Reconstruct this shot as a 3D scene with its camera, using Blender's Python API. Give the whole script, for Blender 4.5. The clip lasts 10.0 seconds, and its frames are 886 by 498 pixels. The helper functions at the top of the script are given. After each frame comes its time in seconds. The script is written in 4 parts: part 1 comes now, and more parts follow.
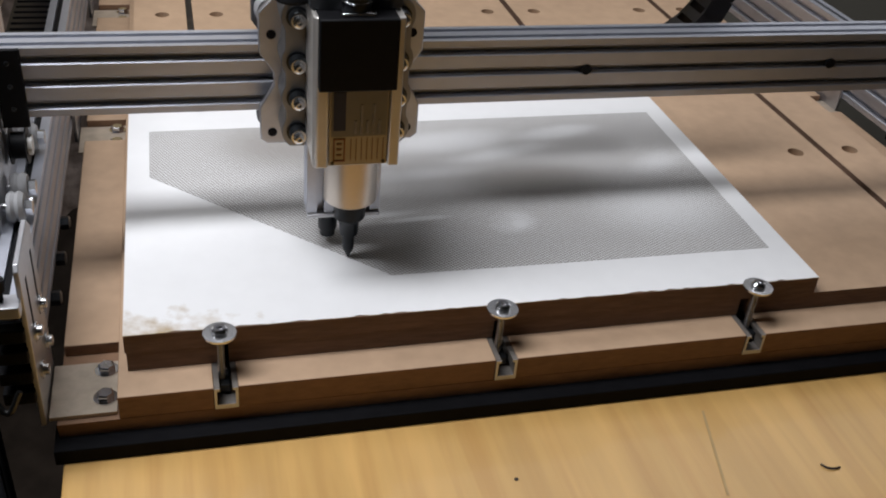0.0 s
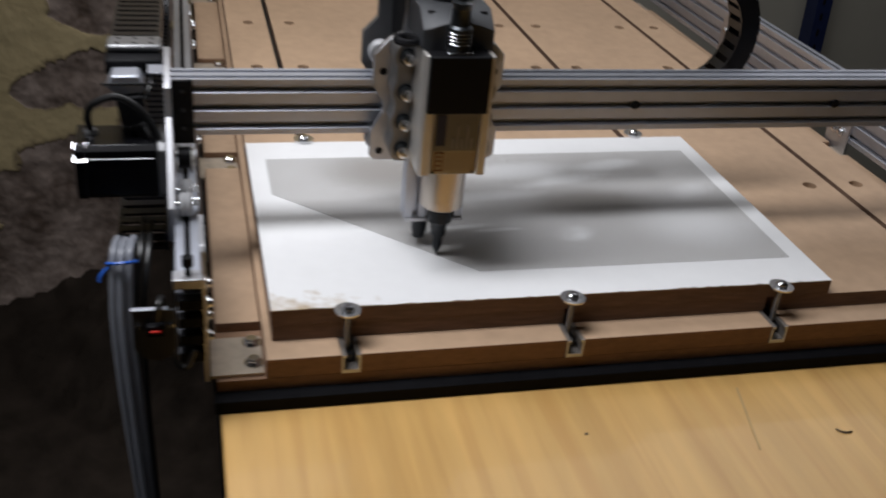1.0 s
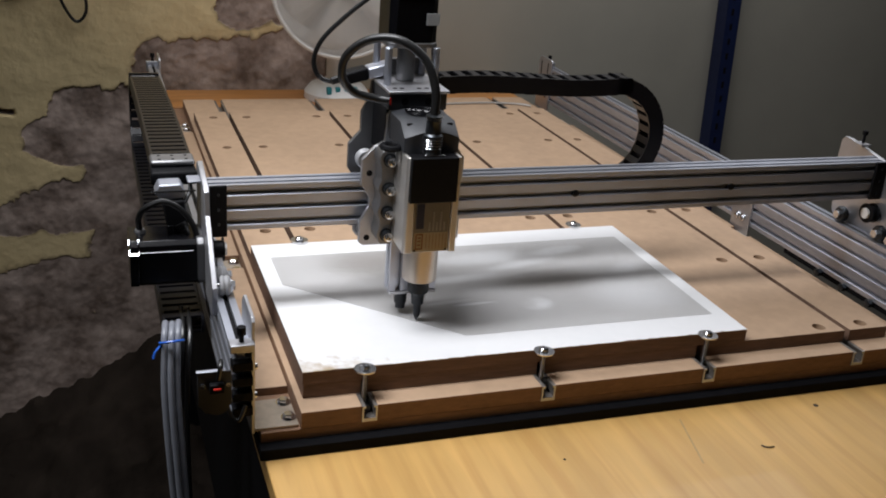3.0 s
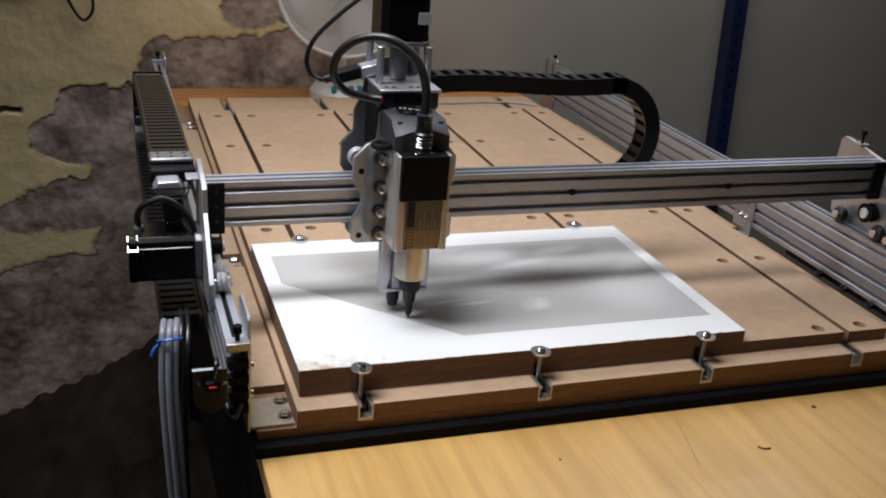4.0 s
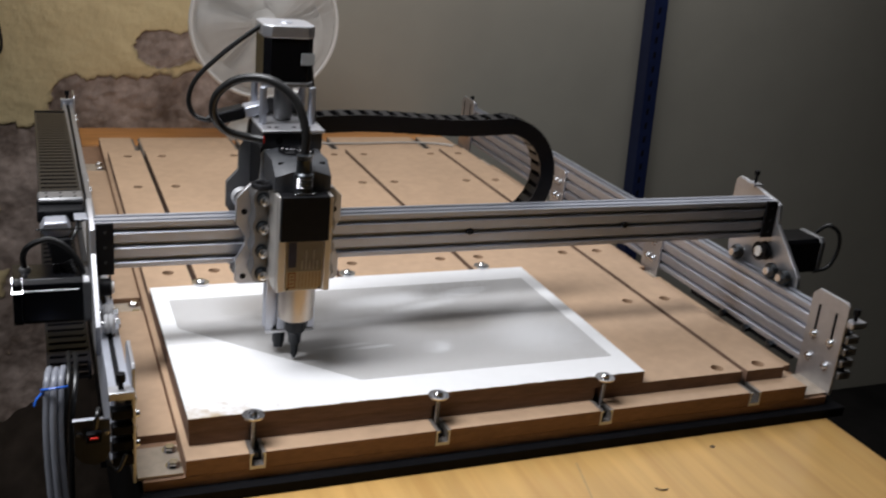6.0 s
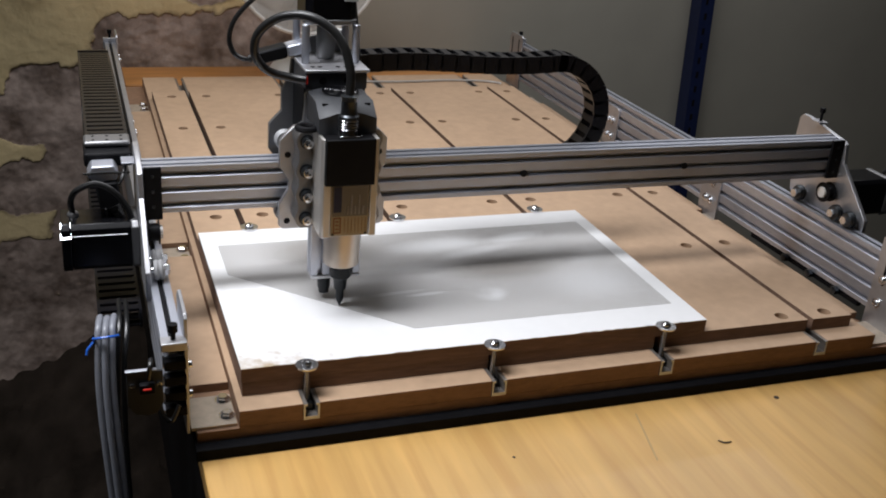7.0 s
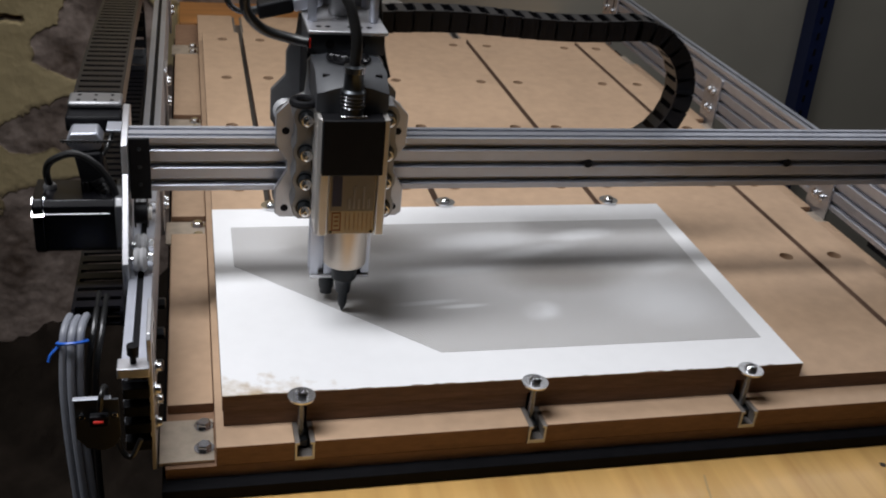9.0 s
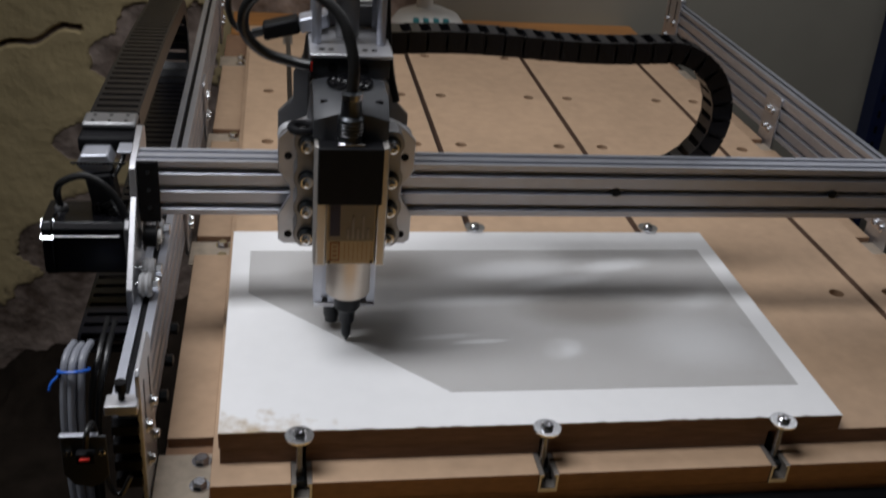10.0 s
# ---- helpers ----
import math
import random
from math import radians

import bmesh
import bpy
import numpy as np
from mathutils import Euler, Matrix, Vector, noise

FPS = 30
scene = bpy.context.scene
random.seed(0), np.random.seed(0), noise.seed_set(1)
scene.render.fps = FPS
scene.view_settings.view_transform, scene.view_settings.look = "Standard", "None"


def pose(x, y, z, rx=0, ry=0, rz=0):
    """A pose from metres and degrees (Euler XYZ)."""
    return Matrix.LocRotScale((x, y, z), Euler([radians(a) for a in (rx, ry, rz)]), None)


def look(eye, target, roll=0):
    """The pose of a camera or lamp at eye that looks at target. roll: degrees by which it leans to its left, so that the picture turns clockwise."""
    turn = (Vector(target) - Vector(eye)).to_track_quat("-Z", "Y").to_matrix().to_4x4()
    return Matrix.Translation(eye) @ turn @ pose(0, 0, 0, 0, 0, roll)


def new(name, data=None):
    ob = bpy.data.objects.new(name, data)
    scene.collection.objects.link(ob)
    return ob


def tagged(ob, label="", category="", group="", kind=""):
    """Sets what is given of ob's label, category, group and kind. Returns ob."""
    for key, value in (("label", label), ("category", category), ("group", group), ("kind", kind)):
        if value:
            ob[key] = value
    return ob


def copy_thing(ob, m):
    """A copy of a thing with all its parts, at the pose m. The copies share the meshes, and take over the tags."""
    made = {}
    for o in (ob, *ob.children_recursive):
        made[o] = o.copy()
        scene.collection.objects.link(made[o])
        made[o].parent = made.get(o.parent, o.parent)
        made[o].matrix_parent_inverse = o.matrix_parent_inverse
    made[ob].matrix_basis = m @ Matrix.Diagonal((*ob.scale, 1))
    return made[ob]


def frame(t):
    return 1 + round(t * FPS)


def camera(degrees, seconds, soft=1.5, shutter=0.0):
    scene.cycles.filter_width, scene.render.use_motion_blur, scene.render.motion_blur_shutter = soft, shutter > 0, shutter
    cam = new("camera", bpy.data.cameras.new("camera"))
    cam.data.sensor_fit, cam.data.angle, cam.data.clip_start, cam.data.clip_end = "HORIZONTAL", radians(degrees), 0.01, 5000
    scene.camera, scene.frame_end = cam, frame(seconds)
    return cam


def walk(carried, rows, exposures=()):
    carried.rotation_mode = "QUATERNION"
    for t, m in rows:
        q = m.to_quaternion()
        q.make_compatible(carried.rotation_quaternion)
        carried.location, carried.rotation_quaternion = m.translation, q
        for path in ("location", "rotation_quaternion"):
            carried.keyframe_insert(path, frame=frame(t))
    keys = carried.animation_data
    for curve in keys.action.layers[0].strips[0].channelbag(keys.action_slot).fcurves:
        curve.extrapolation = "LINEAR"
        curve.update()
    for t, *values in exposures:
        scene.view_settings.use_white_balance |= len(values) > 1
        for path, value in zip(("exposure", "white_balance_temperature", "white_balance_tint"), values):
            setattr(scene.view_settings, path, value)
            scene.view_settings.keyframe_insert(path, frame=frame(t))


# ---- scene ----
cam = camera(47.8, 10.0, soft=1.9, shutter=0.4)
PATH = [
    (0, (0.05, -0.57, 0.521), (0.537, 1.03, -0.576), 5.5),
    (0.5, (0.032, -0.609, 0.544), (0.537, 0.989, -0.547), 6.0),
    (1, (-0.06, -0.723, 0.555), (0.419, 0.951, -0.428), 5.6),
    (1.5, (-0.191, -0.838, 0.574), (0.404, 0.874, -0.272), 4.4),
    (2, (-0.176, -0.881, 0.595), (0.469, 0.854, -0.163), 4.0),
    (2.5, (-0.197, -0.895, 0.597), (0.461, 0.838, -0.154), 4.5),
    (4, (-0.179, -0.908, 0.601), (0.449, 0.833, -0.156), 4.6),
    (4.5, (-0.182, -0.924, 0.607), (0.474, 0.82, -0.118), 4.2),
    (5, (-0.161, -0.959, 0.619), (0.57, 0.777, -0.055), 4.1),
    (5.5, (-0.133, -0.955, 0.626), (0.78, 0.731, 0.057), 5.8),
    (6, (-0.133, -0.915, 0.608), (0.615, 0.812, -0.069), 5.6),
    (7.5, (-0.136, -0.862, 0.603), (0.516, 0.843, -0.214), 5.2),
    (8, (-0.102, -0.842, 0.61), (0.479, 0.881, -0.224), 6.1),
    (8.5, (-0.005, -0.803, 0.606), (0.459, 0.936, -0.266), 4.5),
    (9, (-0.018, -0.691, 0.59), (0.461, 1.012, -0.344), 6.1),
    (9.5, (-0.006, -0.645, 0.588), (0.415, 1.021, -0.435), 7.0),
    (10, (0.047, -0.653, 0.602), (0.375, 1.079, -0.343), 5.1),
]
walk(cam, [(t, look(eye, target, roll)) for t, eye, target, roll in PATH],
     [(0, -0.54), (0.5, -0.99), (1.0, -0.60), (1.5, -0.45), (2.5, -0.24), (4.5, -0.24), (5.5, -0.15), (6.5, -0.19), (7.5, -0.22), (8.5, -0.49), (9.5, -0.65), (10, -0.93)])

# ---- light ----
world = bpy.data.worlds.new("room_air")
scene.world = world
world.use_nodes = True
world.node_tree.nodes["Background"].inputs[0].default_value = (0.75, 0.85, 1.0, 1)
world.node_tree.nodes["Background"].inputs[1].default_value = 0.0008
lamp_data = bpy.data.lights.new("work_lamp", "AREA")
lamp_data.shape, lamp_data.size, lamp_data.size_y = "RECTANGLE", 1.45, 0.30
lamp_data.energy, lamp_data.color, lamp_data.spread = 13.5, (0.97, 0.985, 1.04), radians(92)
lamp = new("work_lamp", lamp_data)
lamp.matrix_world = pose(-0.22, 0.05, 1.46, 3, -17, 0)
# Unseen fill light, added to brighten the back walls and far bed.
fill_data = bpy.data.lights.new("wall_fill", "AREA")
fill_data.shape, fill_data.size, fill_data.size_y = "RECTANGLE", 2.2, 0.8
fill_data.energy, fill_data.color, fill_data.spread = 14.0, (0.98, 0.985, 1.03), radians(170)
fill = new("wall_fill", fill_data)
fill.matrix_world = pose(0.72, 0.85, 1.17)
scene.view_settings.exposure = 0.0


# ---- materials ----
def mat(name, col, rough=0.5, metal=0.0, var=0.15, scale=40.0, bump=0.0, bump_scale=200.0, stretch=(1, 1, 1), coat=0.0, spec=0.5):
    """A surface with variation at two scales and fine relief."""
    m = bpy.data.materials.new(name)
    m.use_nodes = True
    nt = m.node_tree
    n, l = nt.nodes, nt.links
    b = n["Principled BSDF"]
    tc = n.new("ShaderNodeTexCoord")
    mp = n.new("ShaderNodeMapping")
    mp.inputs["Scale"].default_value = stretch
    l.new(tc.outputs["Object"], mp.inputs["Vector"])
    a = n.new("ShaderNodeTexNoise")
    a.inputs["Scale"].default_value, a.inputs["Detail"].default_value = scale, 6
    c = n.new("ShaderNodeTexNoise")
    c.inputs["Scale"].default_value, c.inputs["Detail"].default_value = scale / 9, 3
    l.new(mp.outputs[0], a.inputs["Vector"])
    l.new(mp.outputs[0], c.inputs["Vector"])
    add = n.new("ShaderNodeMath")
    add.operation = "ADD"
    l.new(a.outputs["Fac"], add.inputs[0])
    l.new(c.outputs["Fac"], add.inputs[1])
    mr = n.new("ShaderNodeMapRange")
    mr.inputs[1].default_value, mr.inputs[2].default_value = 0.7, 1.3
    l.new(add.outputs[0], mr.inputs[0])
    mix = n.new("ShaderNodeMix")
    mix.data_type = "RGBA"
    mix.inputs[6].default_value = (*[v * (1 - var) for v in col], 1)
    mix.inputs[7].default_value = (*[min(1, v * (1 + var)) for v in col], 1)
    l.new(mr.outputs[0], mix.inputs[0])
    l.new(mix.outputs[2], b.inputs["Base Color"])
    rr = n.new("ShaderNodeMapRange")
    rr.inputs[3].default_value, rr.inputs[4].default_value = max(0.03, rough * 0.85), min(1, rough * 1.15)
    l.new(c.outputs["Fac"], rr.inputs[0])
    l.new(rr.outputs[0], b.inputs["Roughness"])
    b.inputs["Metallic"].default_value = metal
    b.inputs["Coat Weight"].default_value = coat
    b.inputs["Specular IOR Level"].default_value = spec
    if bump:
        d = n.new("ShaderNodeTexNoise")
        d.inputs["Scale"].default_value, d.inputs["Detail"].default_value = bump_scale, 4
        l.new(mp.outputs[0], d.inputs["Vector"])
        bp = n.new("ShaderNodeBump")
        bp.inputs["Strength"].default_value, bp.inputs["Distance"].default_value = bump, 0.002
        l.new(d.outputs["Fac"], bp.inputs["Height"])
        l.new(bp.outputs[0], b.inputs["Normal"])
    return m


MDF = mat("mdf_face", (0.45, 0.305, 0.195), 0.6, 0, 0.10, 60, 0.10, 700)
MDF_EDGE = mat("mdf_edge", (0.27, 0.155, 0.09), 0.8, 0, 0.18, 90, 0.25, 500, (1, 1, 3))
MDF_DARK = mat("pressed_board_edge", (0.17, 0.10, 0.065), 0.85, 0, 0.3, 120, 0.4, 400, (0.35, 1, 3))
ALU = mat("brushed_aluminium", (0.52, 0.54, 0.60), 0.42, 0.85, 0.06, 50, 0.05, 900, (1, 1, 1))
# Track aluminium coloured dark for the shade down inside the slots.
TRACK = mat("slot_shaded_aluminium", (0.22, 0.20, 0.18), 0.5, 0.6, 0.2, 60)
ALU_DULL = mat("dull_aluminium", (0.28, 0.28, 0.285), 0.45, 0.9, 0.10, 60, 0.08, 600)
ALU_PLATE = mat("milled_plate", (0.54, 0.54, 0.56), 0.45, 0.9, 0.08, 80, 0.06, 500)
CHAMP = mat("anodised_champagne", (0.58, 0.555, 0.52), 0.42, 0.7, 0.06, 60, 0.04, 600)
ZINC = mat("zinc_plated_steel", (0.72, 0.73, 0.75), 0.25, 1.0, 0.08, 120)
CHROME = mat("bright_chrome", (0.8, 0.8, 0.82), 0.15, 1.0, 0.03, 80)
BLACK = mat("black_plastic", (0.006, 0.006, 0.007), 0.55, 0, 0.2, 120, 0.06, 700, spec=0.13)
BLACK_GLOSS = mat("black_painted_motor", (0.004, 0.004, 0.005), 0.25, 0, 0.2, 100, spec=0.35)
BLACK_FRAME = mat("black_steel_frame", (0.005, 0.005, 0.006), 0.7, 0, 0.3, 60, 0.05, 300, spec=0.08)
COWL = mat("charcoal_cowl_plastic", (0.030, 0.032, 0.036), 0.5, 0, 0.15, 90)
CHAIN = mat("black_chain_nylon", (0.005, 0.005, 0.007), 0.34, 0, 0.2, 150, spec=0.38)
RUBBER = mat("black_cable_sheath", (0.012, 0.012, 0.012), 0.35, 0, 0.2, 100)
GREY_CABLE = mat("grey_cable_sheath", (0.22, 0.23, 0.26), 0.4, 0, 0.1, 80)
GREY_WHEEL = mat("grey_polymer_wheel", (0.34, 0.34, 0.345), 0.4, 0, 0.08, 90)
BLUE = mat("blue_cable_tie", (0.02, 0.12, 0.55), 0.35)
RED = mat("red_plastic", (0.6, 0.03, 0.02), 0.35)
BLACK_STEEL = mat("blackened_steel", (0.006, 0.008, 0.011), 0.4, 0.0, 0.2, 150, spec=0.25)
STEEL_DARK = mat("dark_tool_steel", (0.05, 0.055, 0.06), 0.3, 0.8, 0.2, 150)
FANWHITE = mat("white_fan_plastic", (0.72, 0.71, 0.68), 0.4, 0, 0.04, 40)
TEAL = mat("teal_button", (0.02, 0.22, 0.25), 0.35)
NOSE = mat("turned_bronze_steel", (0.58, 0.52, 0.46), 0.36, 1.0, 0.05, 80)
PLATE_LABEL = mat("rating_plate", (0.34, 0.305, 0.25), 0.32, 0.6, 0.08, 60)
LABEL_LINE = mat("rating_plate_print", (0.28, 0.27, 0.26), 0.4)
ORANGE = mat("red_orange_print", (0.22, 0.075, 0.03), 0.5)
ORANGE_BOARD = mat("orange_varnished_board", (0.46, 0.20, 0.055), 0.4, 0, 0.2, 12, 0.05, 300, (0.6, 5, 1), 0.1)
PLATE_DARK = mat("rating_plate_reflected_dark", (0.17, 0.165, 0.165), 0.34, 0.5, 0.1, 60)
# Tan, weakly metallic, with a mottled tone.
TAN_FOOT = mat("tan_aluminium_foot", (0.50, 0.42, 0.33), 0.45, 0.35, 0.22, 70)
DARKBLUE = mat("dark_blue_steel_upright", (0.012, 0.02, 0.07), 0.4, 0.2, 0.2, 80)
DARKCAB = mat("near_black_panel", (0.009, 0.008, 0.009), 0.6, 0, 0.3, 20, spec=0.1)
PINE = mat("raw_pine", (0.50, 0.30, 0.16), 0.6, 0, 0.18, 40, 0.1, 200, (6, 6, 0.4))
GREYWALL = mat("grey_green_wall_paint", (0.335, 0.317, 0.266), 0.6, 0, 0.05, 8, 0.05, 90)
PALEWALL = mat("plain_room_paint", (0.13, 0.125, 0.11), 0.8, 0, 0.06, 8, 0.1, 60)
# Both near black: the shade beside the table is put into their colour.
FLOOR = mat("shade_dark_concrete", (0.016, 0.015, 0.014), 0.9, 0, 0.35, 9, 0.5, 40, spec=0.05)
RUBBLE = mat("shade_dark_dirt", (0.030, 0.023, 0.018), 0.95, 0, 0.5, 14, 0.8, 60, spec=0.05)
PENCIL = mat("pencil_line", (0.40, 0.27, 0.12), 0.6)
DARKMARK = mat("dark_shaving", (0.03, 0.02, 0.015), 0.7)
PAPERLABEL = mat("grey_paper_label", (0.35, 0.37, 0.38), 0.6)


def board_white():
    """White laminate: faint sheen, dust, and a rubbed brown stain at the near left corner."""
    m = mat("white_laminate", (0.80, 0.80, 0.80), 0.35, 0, 0.02, 60, 0.03, 900)
    n, l = m.node_tree.nodes, m.node_tree.links
    b = n["Principled BSDF"]
    src = b.inputs["Base Color"].links[0].from_socket
    tc = n.new("ShaderNodeTexCoord")
    ns = n.new("ShaderNodeTexNoise")
    ns.inputs["Scale"].default_value, ns.inputs["Detail"].default_value = 55, 8
    l.new(tc.outputs["Object"], ns.inputs["Vector"])
    d = n.new("ShaderNodeVectorMath")
    d.operation = "DISTANCE"
    mp = n.new("ShaderNodeMapping")
    mp.inputs["Scale"].default_value = (0.42, 1, 1)
    l.new(tc.outputs["Object"], mp.inputs["Vector"])
    l.new(mp.outputs[0], d.inputs[0])
    d.inputs[1].default_value = (0.004, -0.006, 0.0)
    r = n.new("ShaderNodeMapRange")
    r.inputs[1].default_value, r.inputs[2].default_value = 0.0, 0.060
    r.inputs[3].default_value, r.inputs[4].default_value = 0.30, -0.30
    l.new(d.outputs["Value"], r.inputs[0])
    s = n.new("ShaderNodeMath")
    s.operation = "ADD"
    l.new(r.outputs[0], s.inputs[0])
    l.new(ns.outputs["Fac"], s.inputs[1])
    k = n.new("ShaderNodeMapRange")
    k.inputs[1].default_value, k.inputs[2].default_value = 0.48, 0.80
    l.new(s.outputs[0], k.inputs[0])
    mx = n.new("ShaderNodeMix")
    mx.data_type = "RGBA"
    mx.inputs[7].default_value = (0.42, 0.32, 0.20, 1)
    l.new(k.outputs[0], mx.inputs[0])
    l.new(src, mx.inputs[6])
    l.new(mx.outputs[2], b.inputs["Base Color"])
    return m


def carved():
    """Screen of small carved dots through white laminate into brown board; the dots swell and shrink in soft shapes."""
    m = bpy.data.materials.new("carved_dot_screen")
    m.use_nodes = True
    n, l = m.node_tree.nodes, m.node_tree.links
    b = n["Principled BSDF"]
    tc = n.new("ShaderNodeTexCoord")
    rot = n.new("ShaderNodeMapping")
    rot.inputs["Rotation"].default_value = (0, 0, radians(-27))
    rot.inputs["Scale"].default_value = (1 / 0.0026,) * 3
    l.new(tc.outputs["Object"], rot.inputs["Vector"])
    fr = n.new("ShaderNodeVectorMath")
    fr.operation = "FRACTION"
    l.new(rot.outputs[0], fr.inputs[0])
    flat = n.new("ShaderNodeVectorMath")
    flat.operation = "MULTIPLY"
    flat.inputs[1].default_value = (1, 1, 0)
    l.new(fr.outputs[0], flat.inputs[0])
    ds = n.new("ShaderNodeVectorMath")
    ds.operation = "DISTANCE"
    ds.inputs[1].default_value = (0.5, 0.5, 0)
    l.new(flat.outputs[0], ds.inputs[0])
    # tone: a base value with soft light shapes
    tone = None
    shapes = [((0.318, 0.112), 24, (1.0, 1.3), 0.17, 0.028), ((0.314, 0.113), 24, (1.0, 1.2), -0.10, 0.019), ((0.322, 0.108), 24, (1.6, 1.6), 0.12, 0.014), ((0.238, 0.126), 3, (1.0, 7.0), 0.24, 0.035), ((0.205, 0.135), 5, (1.0, 8.0), 0.12, 0.05), ((0.345, 0.235), 14, (1.0, 5.0), 0.12, 0.08), ((0.24, 0.20), 4, (1.0, 6.0), 0.10, 0.10), ((0.49, 0.20), 30, (1.0, 2.0), 0.08, 0.05), ((0.30, 0.262), 6, (1.0, 3.0), 0.16, 0.09),
              ((0.415, 0.272), 12, (1.0, 3.2), 0.18, 0.06), ((0.46, 0.12), 0, (1.0, 1.4), 0.10, 0.09), ((0.15, 0.27), 0, (1, 1.5), -0.10, 0.10), ((0.36, 0.18), 0, (1.0, 2.2), -0.12, 0.10)]
    for (cx, cy), ang, sc, amp, rad in shapes:
        mp = n.new("ShaderNodeMapping")
        mp.vector_type = "TEXTURE"
        mp.inputs["Location"].default_value = (cx, cy, 0)
        mp.inputs["Rotation"].default_value = (0, 0, radians(ang))
        mp.inputs["Scale"].default_value = (rad / sc[0], rad / sc[1], 1)
        l.new(tc.outputs["Object"], mp.inputs["Vector"])
        ln = n.new("ShaderNodeVectorMath")
        ln.operation = "LENGTH"
        l.new(mp.outputs[0], ln.inputs[0])
        r = n.new("ShaderNodeMapRange")
        r.interpolation_type = "SMOOTHSTEP"
        r.inputs[1].default_value, r.inputs[2].default_value, r.inputs[3].default_value, r.inputs[4].default_value = 0, 1, amp * 2.1, 0
        l.new(ln.outputs["Value"], r.inputs[0])
        if tone is None:
            tone = r.outputs[0]
        else:
            a = n.new("ShaderNodeMath")
            a.operation = "ADD"
            l.new(tone, a.inputs[0])
            l.new(r.outputs[0], a.inputs[1])
            tone = a.outputs[0]
    rad = n.new("ShaderNodeMath")
    rad.operation = "SUBTRACT"
    rad.inputs[0].default_value = 0.405
    l.new(tone, rad.inputs[1])
    cmp_ = n.new("ShaderNodeMath")
    cmp_.operation = "SUBTRACT"
    l.new(ds.outputs["Value"], cmp_.inputs[0])
    l.new(rad.outputs[0], cmp_.inputs[1])
    edge = n.new("ShaderNodeMapRange")
    edge.inputs[1].default_value, edge.inputs[2].default_value = -0.05, 0.05
    l.new(cmp_.outputs[0], edge.inputs[0])
    mx = n.new("ShaderNodeMix")
    mx.data_type = "RGBA"
    mx.inputs[6].default_value = (0.28, 0.262, 0.243, 1)
    mx.inputs[7].default_value = (0.67, 0.67, 0.67, 1)
    l.new(edge.outputs[0], mx.inputs[0])
    l.new(mx.outputs[2], b.inputs["Base Color"])
    b.inputs["Roughness"].default_value = 0.6
    bp = n.new("ShaderNodeBump")
    bp.inputs["Strength"].default_value, bp.inputs["Distance"].default_value = 0.4, 0.0006
    l.new(edge.outputs[0], bp.inputs["Height"])
    l.new(bp.outputs[0], b.inputs["Normal"])
    return m


def plywood():
    """Varnished yellow birch ply with long soft grain and darker streaks."""
    m = mat("varnished_plywood", (0.60, 0.36, 0.12), 0.33, 0, 0.16, 10, 0.04, 300, (4, 0.5, 1), 0.15)
    n, l = m.node_tree.nodes, m.node_tree.links
    b = n["Principled BSDF"]
    src = b.inputs["Base Color"].links[0].from_socket
    tc = n.new("ShaderNodeTexCoord")
    mp = n.new("ShaderNodeMapping")
    mp.inputs["Scale"].default_value = (60, 3.0, 1)
    mp.inputs["Rotation"].default_value = (0, 0, radians(4))
    l.new(tc.outputs["Object"], mp.inputs["Vector"])
    ns = n.new("ShaderNodeTexNoise")
    ns.inputs["Scale"].default_value, ns.inputs["Detail"].default_value, ns.inputs["Distortion"].default_value = 1.0, 7, 0.6
    l.new(mp.outputs[0], ns.inputs["Vector"])
    r = n.new("ShaderNodeMapRange")
    r.inputs[1].default_value, r.inputs[2].default_value, r.inputs[4].default_value = 0.45, 0.8, 0.55
    l.new(ns.outputs["Fac"], r.inputs[0])
    mx = n.new("ShaderNodeMix")
    mx.data_type = "RGBA"
    mx.inputs[7].default_value = (0.42, 0.21, 0.06, 1)
    l.new(r.outputs[0], mx.inputs[0])
    l.new(src, mx.inputs[6])
    l.new(mx.outputs[2], b.inputs["Base Color"])
    return m


